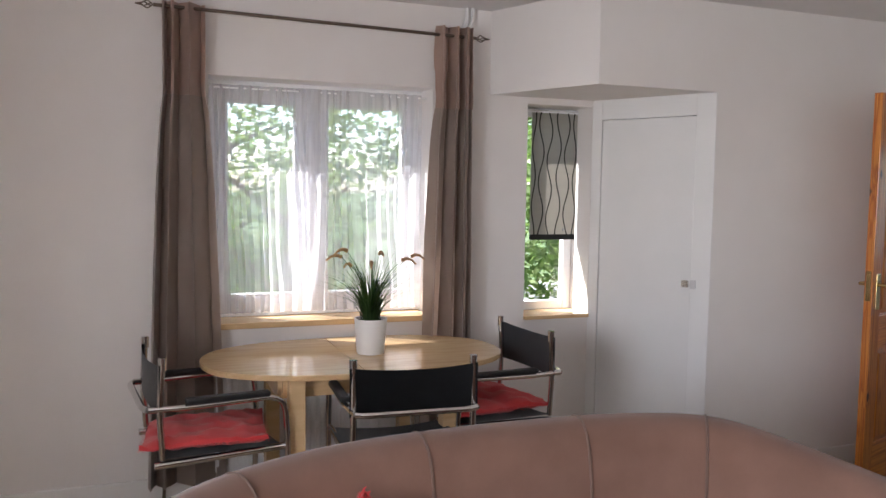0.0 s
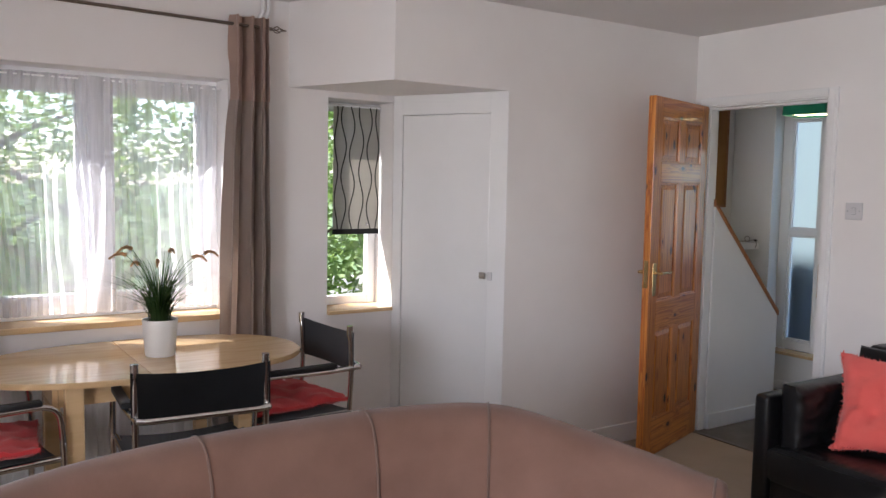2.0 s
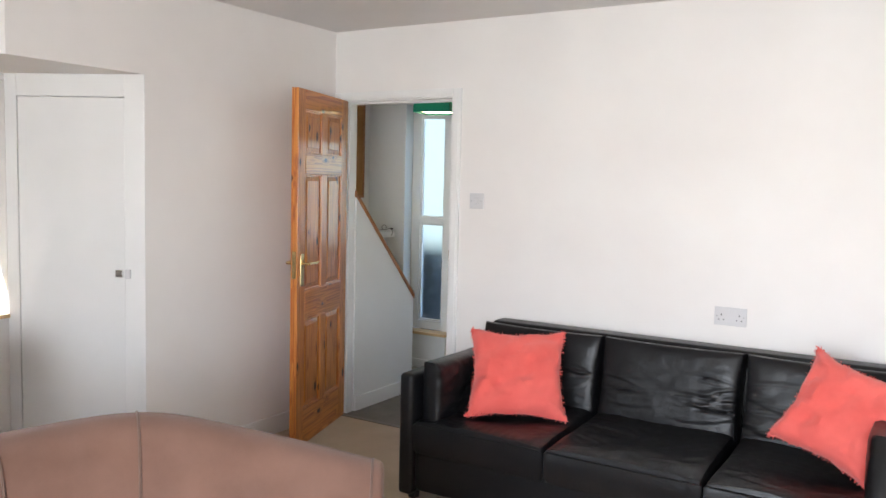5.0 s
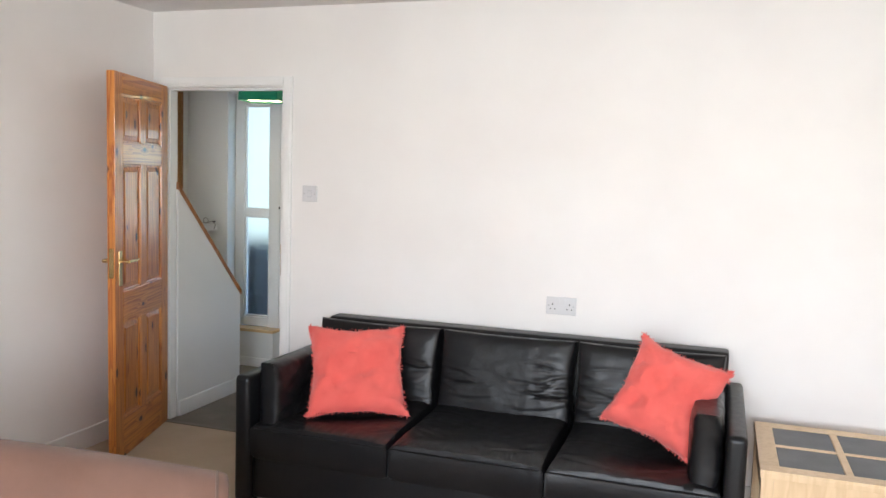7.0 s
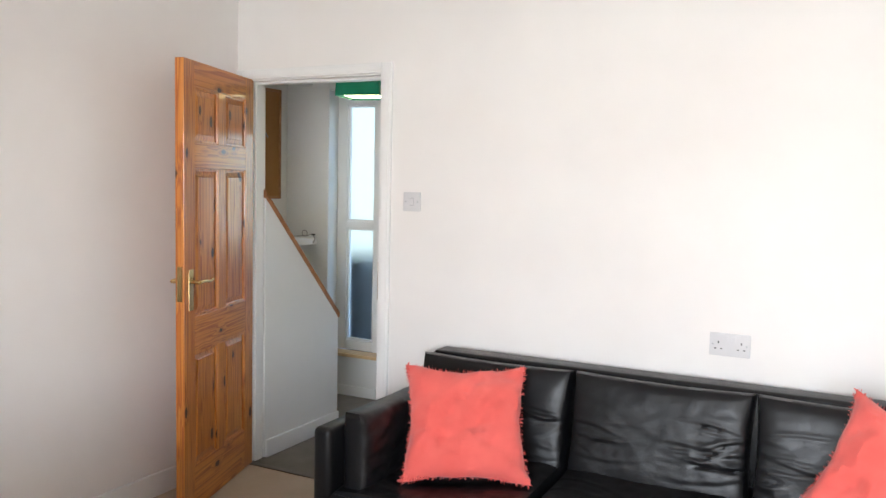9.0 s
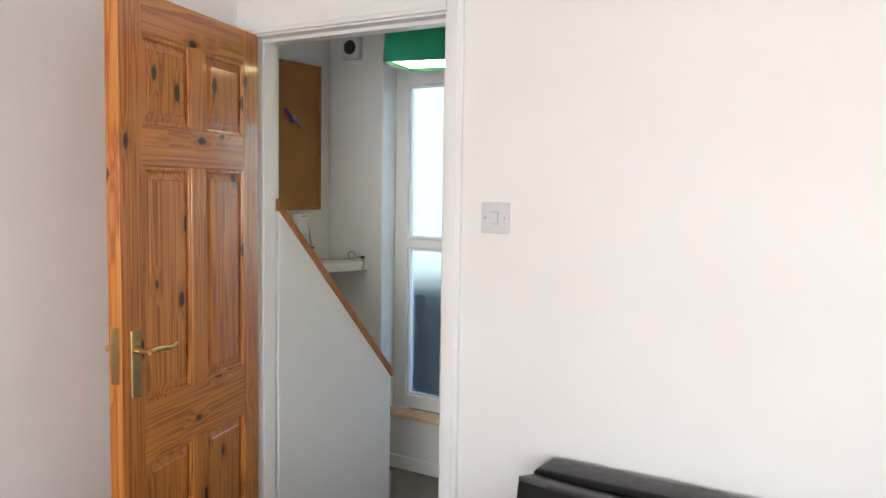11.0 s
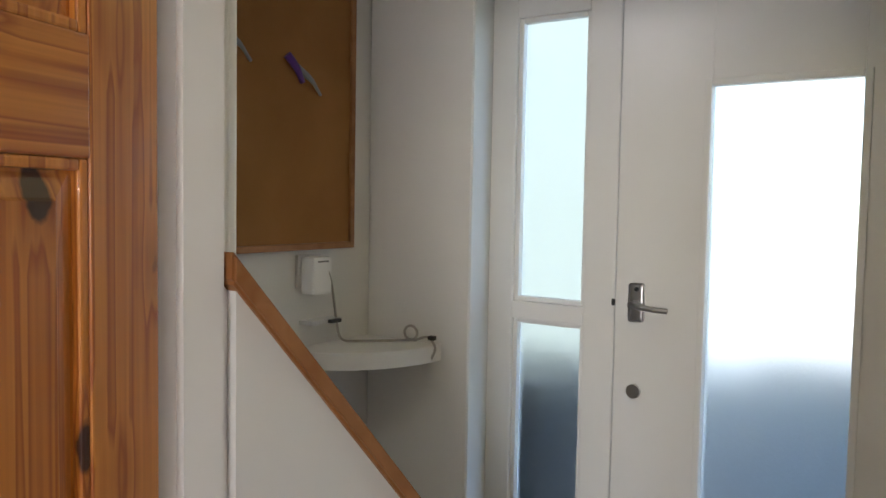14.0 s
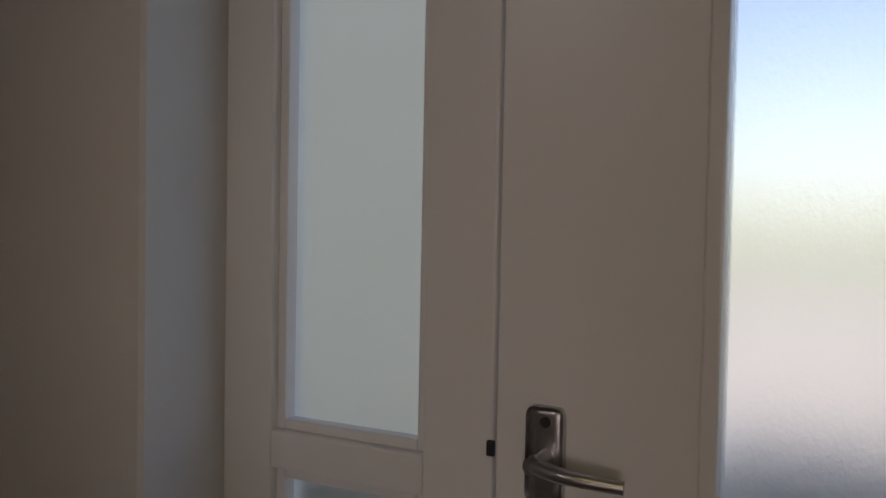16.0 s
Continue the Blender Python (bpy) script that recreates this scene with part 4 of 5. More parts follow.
# ---------------------------------------------------------------- dining table
def dining_table():
    ob = thing("dining_table", pose(-0.225, -3.19, 0), "oval light wooden dining table below the window", "table")
    def oval(bm, a, b, z0, z1, x0=None, x1=None):
        pts = []
        for k in range(72):
            t = k * math.tau / 72
            c, s = math.cos(t), math.sin(t)
            pts.append((math.copysign(abs(c) ** 0.86, c) * a, math.copysign(abs(s) ** 0.8, s) * b))
        prism(bm, pts, z0, z1)
    for s in (-1, 1):
        bm = bmesh.new()
        oval(bm, 0.40, 0.68, 0.717, 0.74)
        geom = list(bm.verts) + list(bm.edges) + list(bm.faces)
        bmesh.ops.bisect_plane(bm, geom=geom, plane_co=(0, -0.06 if s < 0 else -0.0585, 0), plane_no=(0, -s, 0), clear_outer=True)
        es = [e for e in bm.edges if e.is_boundary]
        bmesh.ops.edgeloop_fill(bm, edges=es)
        rim = [e for e in bm.edges if abs(e.verts[0].co.z - e.verts[1].co.z) < 1e-5]
        bmesh.ops.bevel(bm, geom=rim, offset=0.004, segments=2, affect="EDGES")
        part("tabletop", bm, OAK, ob, "polished light wood leaf")
    boxpart("apron", ob, OAK, (-0.27, 0.27, -0.40, -0.38, 0.63, 0.716), 0.002)
    boxpart("apron", ob, OAK, (-0.27, 0.27, 0.38, 0.40, 0.63, 0.716), 0.002)
    boxpart("apron", ob, OAK, (-0.28, -0.26, -0.38, 0.38, 0.63, 0.716), 0.002)
    boxpart("apron", ob, OAK, (0.26, 0.28, -0.38, 0.38, 0.63, 0.716), 0.002)
    for x in (-0.3, 0.3):
        for y in (-0.33, 0.33):
            boxpart("leg", ob, OAK, (x - 0.033, x + 0.033, y - 0.033, y + 0.033, 0, 0.716), 0.006)


dining_table()


def dining_chair():
    """A cantilever tube chair that faces -y; its back stands at y = 0."""
    ob = thing("dining_chair", pose(0, 0, 0), "chrome tube armchair with black sling seat and back", "chair", "chairs round the dining table")
    hw = 0.235
    for s in (-1, 1):
        x = s * hw
        bm = bmesh.new()
        tube(bm, rounded([(x, 0.0, 0.845), (x, 0.01, 0.64), (x, 0.0, 0.46)], 0.05), 0.0125, 10)
        part("back_post", bm, CHROME, ob, smooth=True)
        bm = bmesh.new()
        tube(bm, [(x, 0, 0.80), (x, 0, 0.848)], 0.0155, 12)
        part("post_cap", bm, CHROME, ob, "bright chrome cap", True)
        bm = bmesh.new()
        tube(bm, rounded([(x, 0.05, 0.655), (x * 1.06, -0.1, 0.655), (x * 1.06, -0.46, 0.665), (x * 1.06, -0.475, 0.45), (x * 1.04, -0.46, 0.03), (x, 0.0, 0.015)], 0.075, 6), 0.0125, 10)
        part("side_frame", bm, CHROME, ob, smooth=True)
        boxpart("armrest", ob, BLACKPAD, (x * 1.06 - 0.02, x * 1.06 + 0.02, -0.40, -0.08, 0.668, 0.69), 0.008, 3)
        bm = bmesh.new()
        tube(bm, rounded([(x, 0.03, 0.44), (x, -0.45, 0.455), (x * 1.05, -0.475, 0.46)], 0.03), 0.014, 10)
        part("seat_rail", bm, CHROME, ob, smooth=True)
    bm = bmesh.new()
    tube(bm, rounded([(-hw, 0.05, 0.655), (-hw * 0.85, 0.065, 0.655), (hw * 0.85, 0.065, 0.655), (hw, 0.05, 0.655)], 0.03), 0.0125, 10)
    part("back_rail", bm, CHROME, ob, smooth=True)
    bm = bmesh.new()
    tube(bm, [(-hw, 0.0, 0.015), (hw, 0.0, 0.015)], 0.0125, 10)
    part("floor_rail", bm, CHROME, ob, smooth=True)
    bm = bmesh.new()
    # slack canvas back
    nx = 12
    rows = []
    for j in range(7):
        z = 0.635 + 0.185 * j / 6
        row = []
        for i in range(nx + 1):
            u = 2 * i / nx - 1
            row.append(bm.verts.new((u * (hw + 0.016), 0.012 + 0.018 * (1 - u * u), z - 0.012 * (1 - u * u) * (j / 6))))
        rows.append(row)
    for a, b in zip(rows, rows[1:]):
        for i in range(nx):
            bm.faces.new((a[i], a[i + 1], b[i + 1], b[i]))
    bmesh.ops.solidify(bm, geom=list(bm.faces), thickness=0.006)
    part("backrest", bm, BLACKCLOTH, ob, "black canvas sling back", True)
    bm = bmesh.new()
    rows = []
    for j in range(7):
        y = 0.0 - 0.45 * j / 6
        rows.append([bm.verts.new(((2 * i / nx - 1) * (hw + 0.012), y, 0.468 - 0.02 * (1 - (2 * i / nx - 1) ** 2))) for i in range(nx + 1)])
    for a, b in zip(rows, rows[1:]):
        for i in range(nx):
            bm.faces.new((a[i], a[i + 1], b[i + 1], b[i]))
    bmesh.ops.solidify(bm, geom=list(bm.faces), thickness=0.012)
    part("seat", bm, BLACKCLOTH, ob, "black sling seat", True)
    return ob


def seat_pad(m):
    ob = thing("seat_pad", m, "red cotton seat pad with frayed edges on a chair", "cushion", "red pads on the dining chairs")
    bm = bmesh.new()
    pillow(bm, 0.47, 0.47, 0.055, 20, 20, 0.5, 0.006, m.translation.y, 0.25)
    part("cover", bm, RED, ob, smooth=True)
    rnd = random.Random(3)
    bm = bmesh.new()
    for k in range(400):
        side, t = divmod(k, 100)
        u = 2 * (t + 0.5) / 100 - 1
        c, s = math.cos(side * math.pi / 2), math.sin(side * math.pi / 2)
        ln = rnd.uniform(0.01, 0.022)
        a = [(u * 0.235 - 0.002, 0.222, 0), (u * 0.235 + 0.003, 0.222, 0), (u * 0.24 + rnd.uniform(-0.004, 0.004), 0.232 + ln, rnd.uniform(-0.012, 0.002))]
        bm.faces.new([bm.verts.new((c * x - s * y, s * x + c * y, z)) for x, y, z in a])
    part("fringe", bm, RED, ob, "frayed fringe")


chair = dining_chair()
chair.matrix_basis = pose(-0.165, -2.375, 0, 0, 0, 4)
copy_thing(chair, pose(-0.07, -4.06, 0, 0, 0, 186))
copy_thing(chair, pose(0.43, -3.14, 0, 0, 0, -94))
seat_pad(pose(-0.18, -2.60, 0.498, 0, 0, 8))
seat_pad(pose(-0.06, -3.86, 0.498, 2, -3, -6))


# ---------------------------------------------------------------- plant
def plant():
    ob = thing("potted_plant", pose(-0.205, -3.13, 0.74), "grassy plant with plumes in a white ceramic pot on the table", "plant")
    bm = bmesh.new()
    prof = [(0.0, 0.0), (0.058, 0.0), (0.062, 0.006), (0.074, 0.155), (0.073, 0.159), (0.068, 0.157), (0.064, 0.14), (0.0, 0.14)]
    n = 40
    rows = []
    for r, z in prof:
        rows.append([bm.verts.new((r * math.cos(k * math.tau / n), r * math.sin(k * math.tau / n), z)) for k in range(n)] if r else [bm.verts.new((0, 0, z))])
    for a, b in zip(rows, rows[1:]):
        for k in range(n):
            q = [a[k % len(a)], a[(k + 1) % len(a)], b[(k + 1) % len(b)], b[k % len(b)]]
            u = []
            for v in q:
                if v not in u:
                    u.append(v)
            bm.faces.new(u)
    part("pot", bm, POT, ob, "plain white tapered pot", True)
    bm = bmesh.new()
    tube(bm, [(0, 0, 0.141), (0, 0, 0.147)], 0.064, 24)
    part("soil", bm, SOIL, ob)
    rnd = random.Random(5)
    bm = bmesh.new()

    def blade(a, lean, ln, w, r0):
        prev = None
        for k in range(8):
            t = k / 7
            d = r0 + lean * ln * (t ** 1.8)
            z = 0.145 + ln * (t - 0.42 * lean * t ** 2.4)
            ww = w * (1 - t) + 0.0004
            p = Vector((math.cos(a) * d, math.sin(a) * d, z))
            sd = Vector((-math.sin(a), math.cos(a), 0)) * ww
            cur = (bm.verts.new(p - sd), bm.verts.new(p + sd))
            if prev:
                bm.faces.new((prev[0], prev[1], cur[1], cur[0]))
            prev = cur
    for k in range(290):
        blade(rnd.uniform(0, math.tau), rnd.uniform(0.15, 1.1), rnd.uniform(0.15, 0.36), rnd.uniform(0.0022, 0.0042), rnd.uniform(0, 0.045))
    part("foliage", bm, GRASS, ob, "thin dark green grass blades")
    for k in range(7):
        a, lean, ln = k * 0.9 + rnd.uniform(-0.3, 0.3), rnd.uniform(0.25, 0.6), rnd.uniform(0.28, 0.36)
        pts = []
        for i in range(9):
            t = i / 8
            d = 0.02 + lean * ln * t ** 2
            pts.append((math.cos(a) * d, math.sin(a) * d, 0.145 + ln * (t - 0.3 * lean * t ** 3)))
        bm = bmesh.new()
        tube(bm, pts, 0.0013, 5)
        stem = part("stem", bm, GRASS, ob)
        e = Vector(pts[-1])
        out = Vector((math.cos(a), math.sin(a), 0))
        bm = bmesh.new()
        tube(bm, [e, e + out * 0.02 + Vector((0, 0, 0.008)), e + out * 0.045 + Vector((0, 0, 0.004)), e + out * 0.07 + Vector((0, 0, -0.015))], 0.0095, 7, r_end=0.004)
        part("plume", bm, PLUME, stem, "drooping tan plume", True)


plant()


# ---------------------------------------------------------------- curtains
def drape(name, y0, y1, z0, z1, xc, folds, amp, mat, parent, label="", spread=(0.0, 0.0), seed=0, thick=True, broad=0, warp=0.35):
    bm = bmesh.new()
    nu, nz = folds * 10, 26
    rows = []
    for j in range(nz + 1):
        t = j / nz
        z = z1 + (z0 - z1) * t
        a0, a1 = y0 - spread[0] * t ** 0.6, y1 + spread[1] * t ** 0.6
        row = []
        for i in range(nu + 1):
            u = i / nu
            g = u ** 0.4 if broad > 0 else 1 - (1 - u) ** 0.4 if broad < 0 else u
            ph = g * folds * math.tau + 0.5 * math.sin(3 * u + seed) + warp * noise.noise(Vector((u * 4, t * 1.6, seed)))
            row.append(bm.verts.new((xc + amp * math.sin(ph) * (0.75 + 0.25 * t) + 0.012 * noise.noise(Vector((u * 7, t * 6, seed + 4))), a0 + (a1 - a0) * u + 0.25 * amp * math.sin(2 * ph), z)))
        rows.append(row)
    for a, b in zip(rows, rows[1:]):
        for i in range(nu):
            bm.faces.new((a[i], a[i + 1], b[i + 1], b[i]))
    if thick:
        bmesh.ops.solidify(bm, geom=list(bm.faces), thickness=0.002)
    return part(name, bm, mat, parent, label, True)


def curtains():
    for y0, y1, sp, sd, br in ((-3.995, -3.80, (0.085, 0.085), 1, 1), (-2.70, -2.525, (0.07, 0.015), 6, -1)):
        ob = thing("curtain", pose(0, 0, 0), "brown satin eyelet curtain with a copper top band", "curtain", "curtains at the window")
        drape("band", y0, y1, 1.885, 2.29, -0.555, 4, 0.055, SATIN2, ob, "copper satin top band", (0.0, 0.0), sd, True, br)
        drape("drop", y0, y1, 0.10, 1.885, -0.555, 4, 0.055, SATIN, ob, "brown satin drop", sp, sd, True, br)
    rod = thing("curtain_rod", pose(0, 0, 0), "thin bronze curtain rod with cage finials", "curtain rod")
    bm = bmesh.new()
    tube(bm, [(-0.555, -4.03, 2.27), (-0.555, -2.49, 2.245)], 0.008, 12)
    part("rod", bm, BRONZE, rod, smooth=True)
    for y, z, s in ((-4.03, 2.27, -1), (-2.49, 2.245, 1)):
        bm = bmesh.new()
        for k in range(4):
            a = k * math.tau / 4 + 0.4
            tube(bm, [(-0.555 + 0.016 * math.sin(math.pi * t / 8) * math.cos(a + t * 0.3), y + s * 0.055 * t / 8, z + 0.016 * math.sin(math.pi * t / 8) * math.sin(a + t * 0.3)) for t in range(9)], 0.0028, 6)
        tube(bm, [(-0.555, y + s * 0.052, z), (-0.555, y + s * 0.075, z)], 0.007, 8, r_end=0.003)
        part("finial", bm, BRONZE, rod, "twisted cage finial", True)
    for y, z in ((-3.855, 2.268), (-2.53, 2.246)):
        bm = bmesh.new()
        tube(bm, [(XA, y, z - 0.005), (-0.56, y, z - 0.005)], 0.006, 8)
        tube(bm, [(XA, y, z - 0.005), (XA + 0.006, y, z - 0.005)], 0.02, 14)
        part("bracket", bm, BRONZE, rod, smooth=True)
    net = thing("net_curtain", pose(0, 0, 0), "white sheer net curtain gathered across the window", "curtain")
    bm = bmesh.new()
    tube(bm, [(-0.745, W0 + 0.004, WZ1 - 0.045), (-0.745, W1 - 0.004, WZ1 - 0.045)], 0.004, 8)
    part("wire", bm, PVC, net)
    drape("sheer", W0 + 0.01, -3.29, WZ0 + 0.06, WZ1 - 0.03, -0.745, 11, 0.016, SHEER, net, "", (0.0, 0.0), 2, False, 0, 7.0)
    drape("sheer", -3.32, W1 - 0.03, WZ0 + 0.06, WZ1 - 0.03, -0.735, 11, 0.016, SHEER, net, "", (0.0, 0.0), 9, False, 0, 7.0)


curtains()


def roller_blind():
    ob = thing("roller_blind", pose(0, 0, 0), "half-drawn linen roller blind with wavy black stripes", "blind")
    x, y0, y1, z0, z1 = -0.80, -1.995, -1.665, 1.215, 1.92
    y0, y1 = -2.035, -1.745
    bm = bmesh.new()
    tube(bm, [(x - 0.012, y0 - 0.035, z1), (x - 0.012, y1 + 0.006, z1)], 0.014, 14)
    part("roller", bm, PVC, ob, "white roller tube", True)
    boxpart("fabric", ob, BLIND, (x - 0.0005, x + 0.0005, y0, y1, z0, z1 + 0.008))
    boxpart("hem_bar", ob, BLACKINK, (x - 0.004, x + 0.004, y0, y1, z0 - 0.012, z0 + 0.018), 0.002, label="dark hem bar")
    w = y1 - y0
    for k, (c, a, ph) in enumerate(((0.06, 0.035, 0.0), (0.22, -0.055, 0.1), (0.40, 0.055, 0.25), (0.60, -0.05, 0.0), (0.78, 0.055, 0.15), (0.95, -0.035, 0.1))):
        bm = bmesh.new()
        prev = None
        for j in range(41):
            t = j / 40
            y = y0 + w * (c + a * math.cos((t * 2.2 + ph) * math.tau * 0.95))
            y = min(max(y, y0 + 0.004), y1 - 0.004)
            z = z0 + 0.018 + (z1 - z0 - 0.02) * t
            cur = [bm.verts.new((x + q, y + s, z)) for q, s in ((0.0012, -0.0035), (0.0012, 0.0035), (0.0022, 0.0035), (0.0022, -0.0035))]
            if prev:
                for i in range(4):
                    m = (i + 1) % 4
                    bm.faces.new((prev[i], prev[m], cur[m], cur[i]))
            prev = cur
        part("stripe", bm, BLACKINK, ob)
    bm = bmesh.new()
    tube(bm, [(x + 0.001, y1 - 0.075, z0 + 0.045), (x + 0.004, y1 - 0.075, z0 + 0.045)], 0.009, 14)
    part("eyelet", bm, CHROME, ob, "small metal eyelet", True)


roller_blind()


def pipes():
    for dy in (0.0, 0.03):
        bm = bmesh.new()
        tube(bm, rounded([(XA + 0.02, -2.53 + dy, 2.18), (XA + 0.02, -2.53 + dy, 2.30), (XA + 0.02, -2.505 + dy, 2.34), (XA + 0.02, -2.505 + dy, ZC)], 0.02), 0.011, 10)
        tagged(make("heating_pipe", bm, GLOSSWHITE, True), "white painted heating pipe running into the ceiling", "pipe", "ceiling pipes")


pipes()


def radiator():
    ob = thing("radiator", pose(XA, -3.95, 0.12), "white panel radiator below the window", "radiator")
    w = 1.15
    bm = bmesh.new()
    box(bm, 0.035, 0.047, 0, w, 0, 0.5, 0.004)
    part("panel", bm, GLOSSWHITE, ob)
    for k in range(22):
        boxpart("rib", ob, GLOSSWHITE, (0.045, 0.058, 0.03 + k * 0.05, 0.058 + k * 0.05, 0.03, 0.47), 0.006)
    boxpart("grille", ob, GLOSSWHITE, (0.01, 0.06, 0.0, w, 0.5, 0.512), 0.003)
    bm = bmesh.new()
    tube(bm, rounded([(0.045, -0.002, 0.03), (0.045, -0.05, 0.03), (0.045, -0.055, -0.12)], 0.02), 0.0075, 8)
    part("pipe", bm, BRONZE, ob, smooth=True)
    bm = bmesh.new()
    tube(bm, [(0.045, -0.052, 0.01), (0.045, -0.052, 0.075)], 0.014, 12)
    part("valve", bm, BRONZE, ob, smooth=True)
    for y in (0.15, w - 0.15):
        boxpart("bracket", ob, GLOSSWHITE, (0.0, 0.036, y, y + 0.03, 0.05, 0.45))


radiator()


# ---------------------------------------------------------------- switch, socket, doorstop
def wall_plate(name, x, z, w, h, label, cat):
    ob = thing(name, pose(x, 0, z), label, cat)
    boxpart("plate", ob, PLASTIC, (-w / 2, w / 2, -0.009, 0.0, -h / 2, h / 2), 0.003, 3)
    for s in (-1, 1):
        bm = bmesh.new()
        tube(bm, [(s * (w / 2 - 0.013), -0.008, 0), (s * (w / 2 - 0.013), -0.0105, 0)], 0.004, 10)
        part("screw", bm, STEEL, ob)
    return ob


sw = wall_plate("light_switch", 1.033, 1.40, 0.088, 0.088, "white square light switch on the wall", "switch")
boxpart("rocker_surround", sw, GREYPLASTIC, (-0.0115, 0.0115, -0.0094, -0.0085, -0.0175, 0.0175))
boxpart("rocker", sw, PLASTIC, (-0.010, 0.010, -0.0125, -0.0085, -0.016, 0.016), 0.001)
so = wall_plate("power_socket", 2.445, 0.893, 0.15, 0.088, "white double power socket on the wall", "socket")
for s in (-1, 1):
    boxpart("rocker", so, PLASTIC, (s * 0.014 - 0.007, s * 0.014 + 0.007, -0.0125, -0.0085, 0.012, 0.034), 0.001)
    cx = s * 0.042
    for dx, z0, z1, w in ((0, 0.003, 0.012, 0.0022), (-0.011, -0.018, -0.014, 0.0035), (0.011, -0.018, -0.014, 0.0035)):
        boxpart("pin_hole", so, DARK, (cx + dx - w, cx + dx + w, -0.0098, -0.0088, z0, z1))


def doorstop():
    ob = thing("doorstop", pose(0.016, -0.80, 0.03), "small brass doorstop on the skirting board", "doorstop")
    bm = bmesh.new()
    tube(bm, [(0, 0, 0), (0.012, 0, 0), (0.05, 0, 0)], 0.010, 12, r_end=0.007)
    part("stem", bm, BRASS, ob, smooth=True)
    bm = bmesh.new()
    tube(bm, [(0.05, 0, 0), (0.062, 0, 0)], 0.012, 12)
    part("buffer", bm, DARK, ob, smooth=True)


doorstop()


# ---------------------------------------------------------------- hall things
def cork_board():
    ob = thing("cork_board", pose(XH, 0, 0), "cork notice board in a thin wooden frame on the hall wall", "notice board")
    y0, y1, z0, z1 = 0.735, 1.262, 1.357, 2.10
    boxpart("board", ob, CORK, (0.002, 0.012, y0 + 0.01, y1 - 0.01, z0 + 0.01, z1 - 0.01))
    for d in ((y0, y0 + 0.018, z0, z1), (y1 - 0.018, y1, z0, z1), (y0 + 0.018, y1 - 0.018, z0, z0 + 0.018), (y0 + 0.018, y1 - 0.018, z1 - 0.018, z1)):
        boxpart("frame_strip", ob, STAINED, (0.0, 0.02, *d), 0.003)
    rnd = random.Random(2)
    for k in range(5):
        y, z = y0 + 0.045 + rnd.uniform(-0.02, 0.02), z0 + 0.045 + rnd.uniform(-0.02, 0.03)
        bm = bmesh.new()
        tube(bm, [(0.012, y, z), (0.022, y, z)], 0.006, 10, r_end=0.004)
        part("push_pin", bm, BRASS, ob, smooth=True)
    for y, z, mat in ((1.045, 1.815, PURPLE), (0.80, 1.87, GREYPLASTIC)):
        peg = thing("peg", pose(XH + 0.014, y, z), "plastic handled clip hanging on the cork board", "clip", "clips on the cork board")
        bm = bmesh.new()
        tube(bm, rounded([(0.004, -0.05, 0.045), (0.012, -0.02, 0.012), (0.010, 0.0, -0.02)], 0.02), 0.011, 8, r_end=0.007)
        part("handle", bm, mat, peg, smooth=True)
        bm = bmesh.new()
        tube(bm, rounded([(0.006, -0.02, 0.02), (0.014, 0.03, -0.01), (0.008, 0.07, -0.045)], 0.02), 0.009, 8, r_end=0.004)
        part("jaw", bm, GREYPLASTIC, peg, smooth=True)
    pic = thing("picture_frame", pose(XH, 0, 0), "dark wooden frame on the stair wall", "frame")
    boxpart("frame_board", pic, STAINED, (0.0, 0.02, 0.30, 0.625, 1.585, 2.2), 0.004)
    boxpart("inset", pic, CORK, (0.019, 0.022, 0.33, 0.595, 1.615, 2.17))


cork_board()
bm = bmesh.new()
tube(bm, [(XH + 0.014, 0.695, 0.2), (XH + 0.014, 0.695, 2.42)], 0.013, 10)
tube(bm, [(XH + 0.012, 0.668, 0.2), (XH + 0.012, 0.668, 2.42)], 0.010, 10)
tagged(make("riser_pipe", bm, GLOSSWHITE, True), "white painted pipe up the hall wall", "pipe")


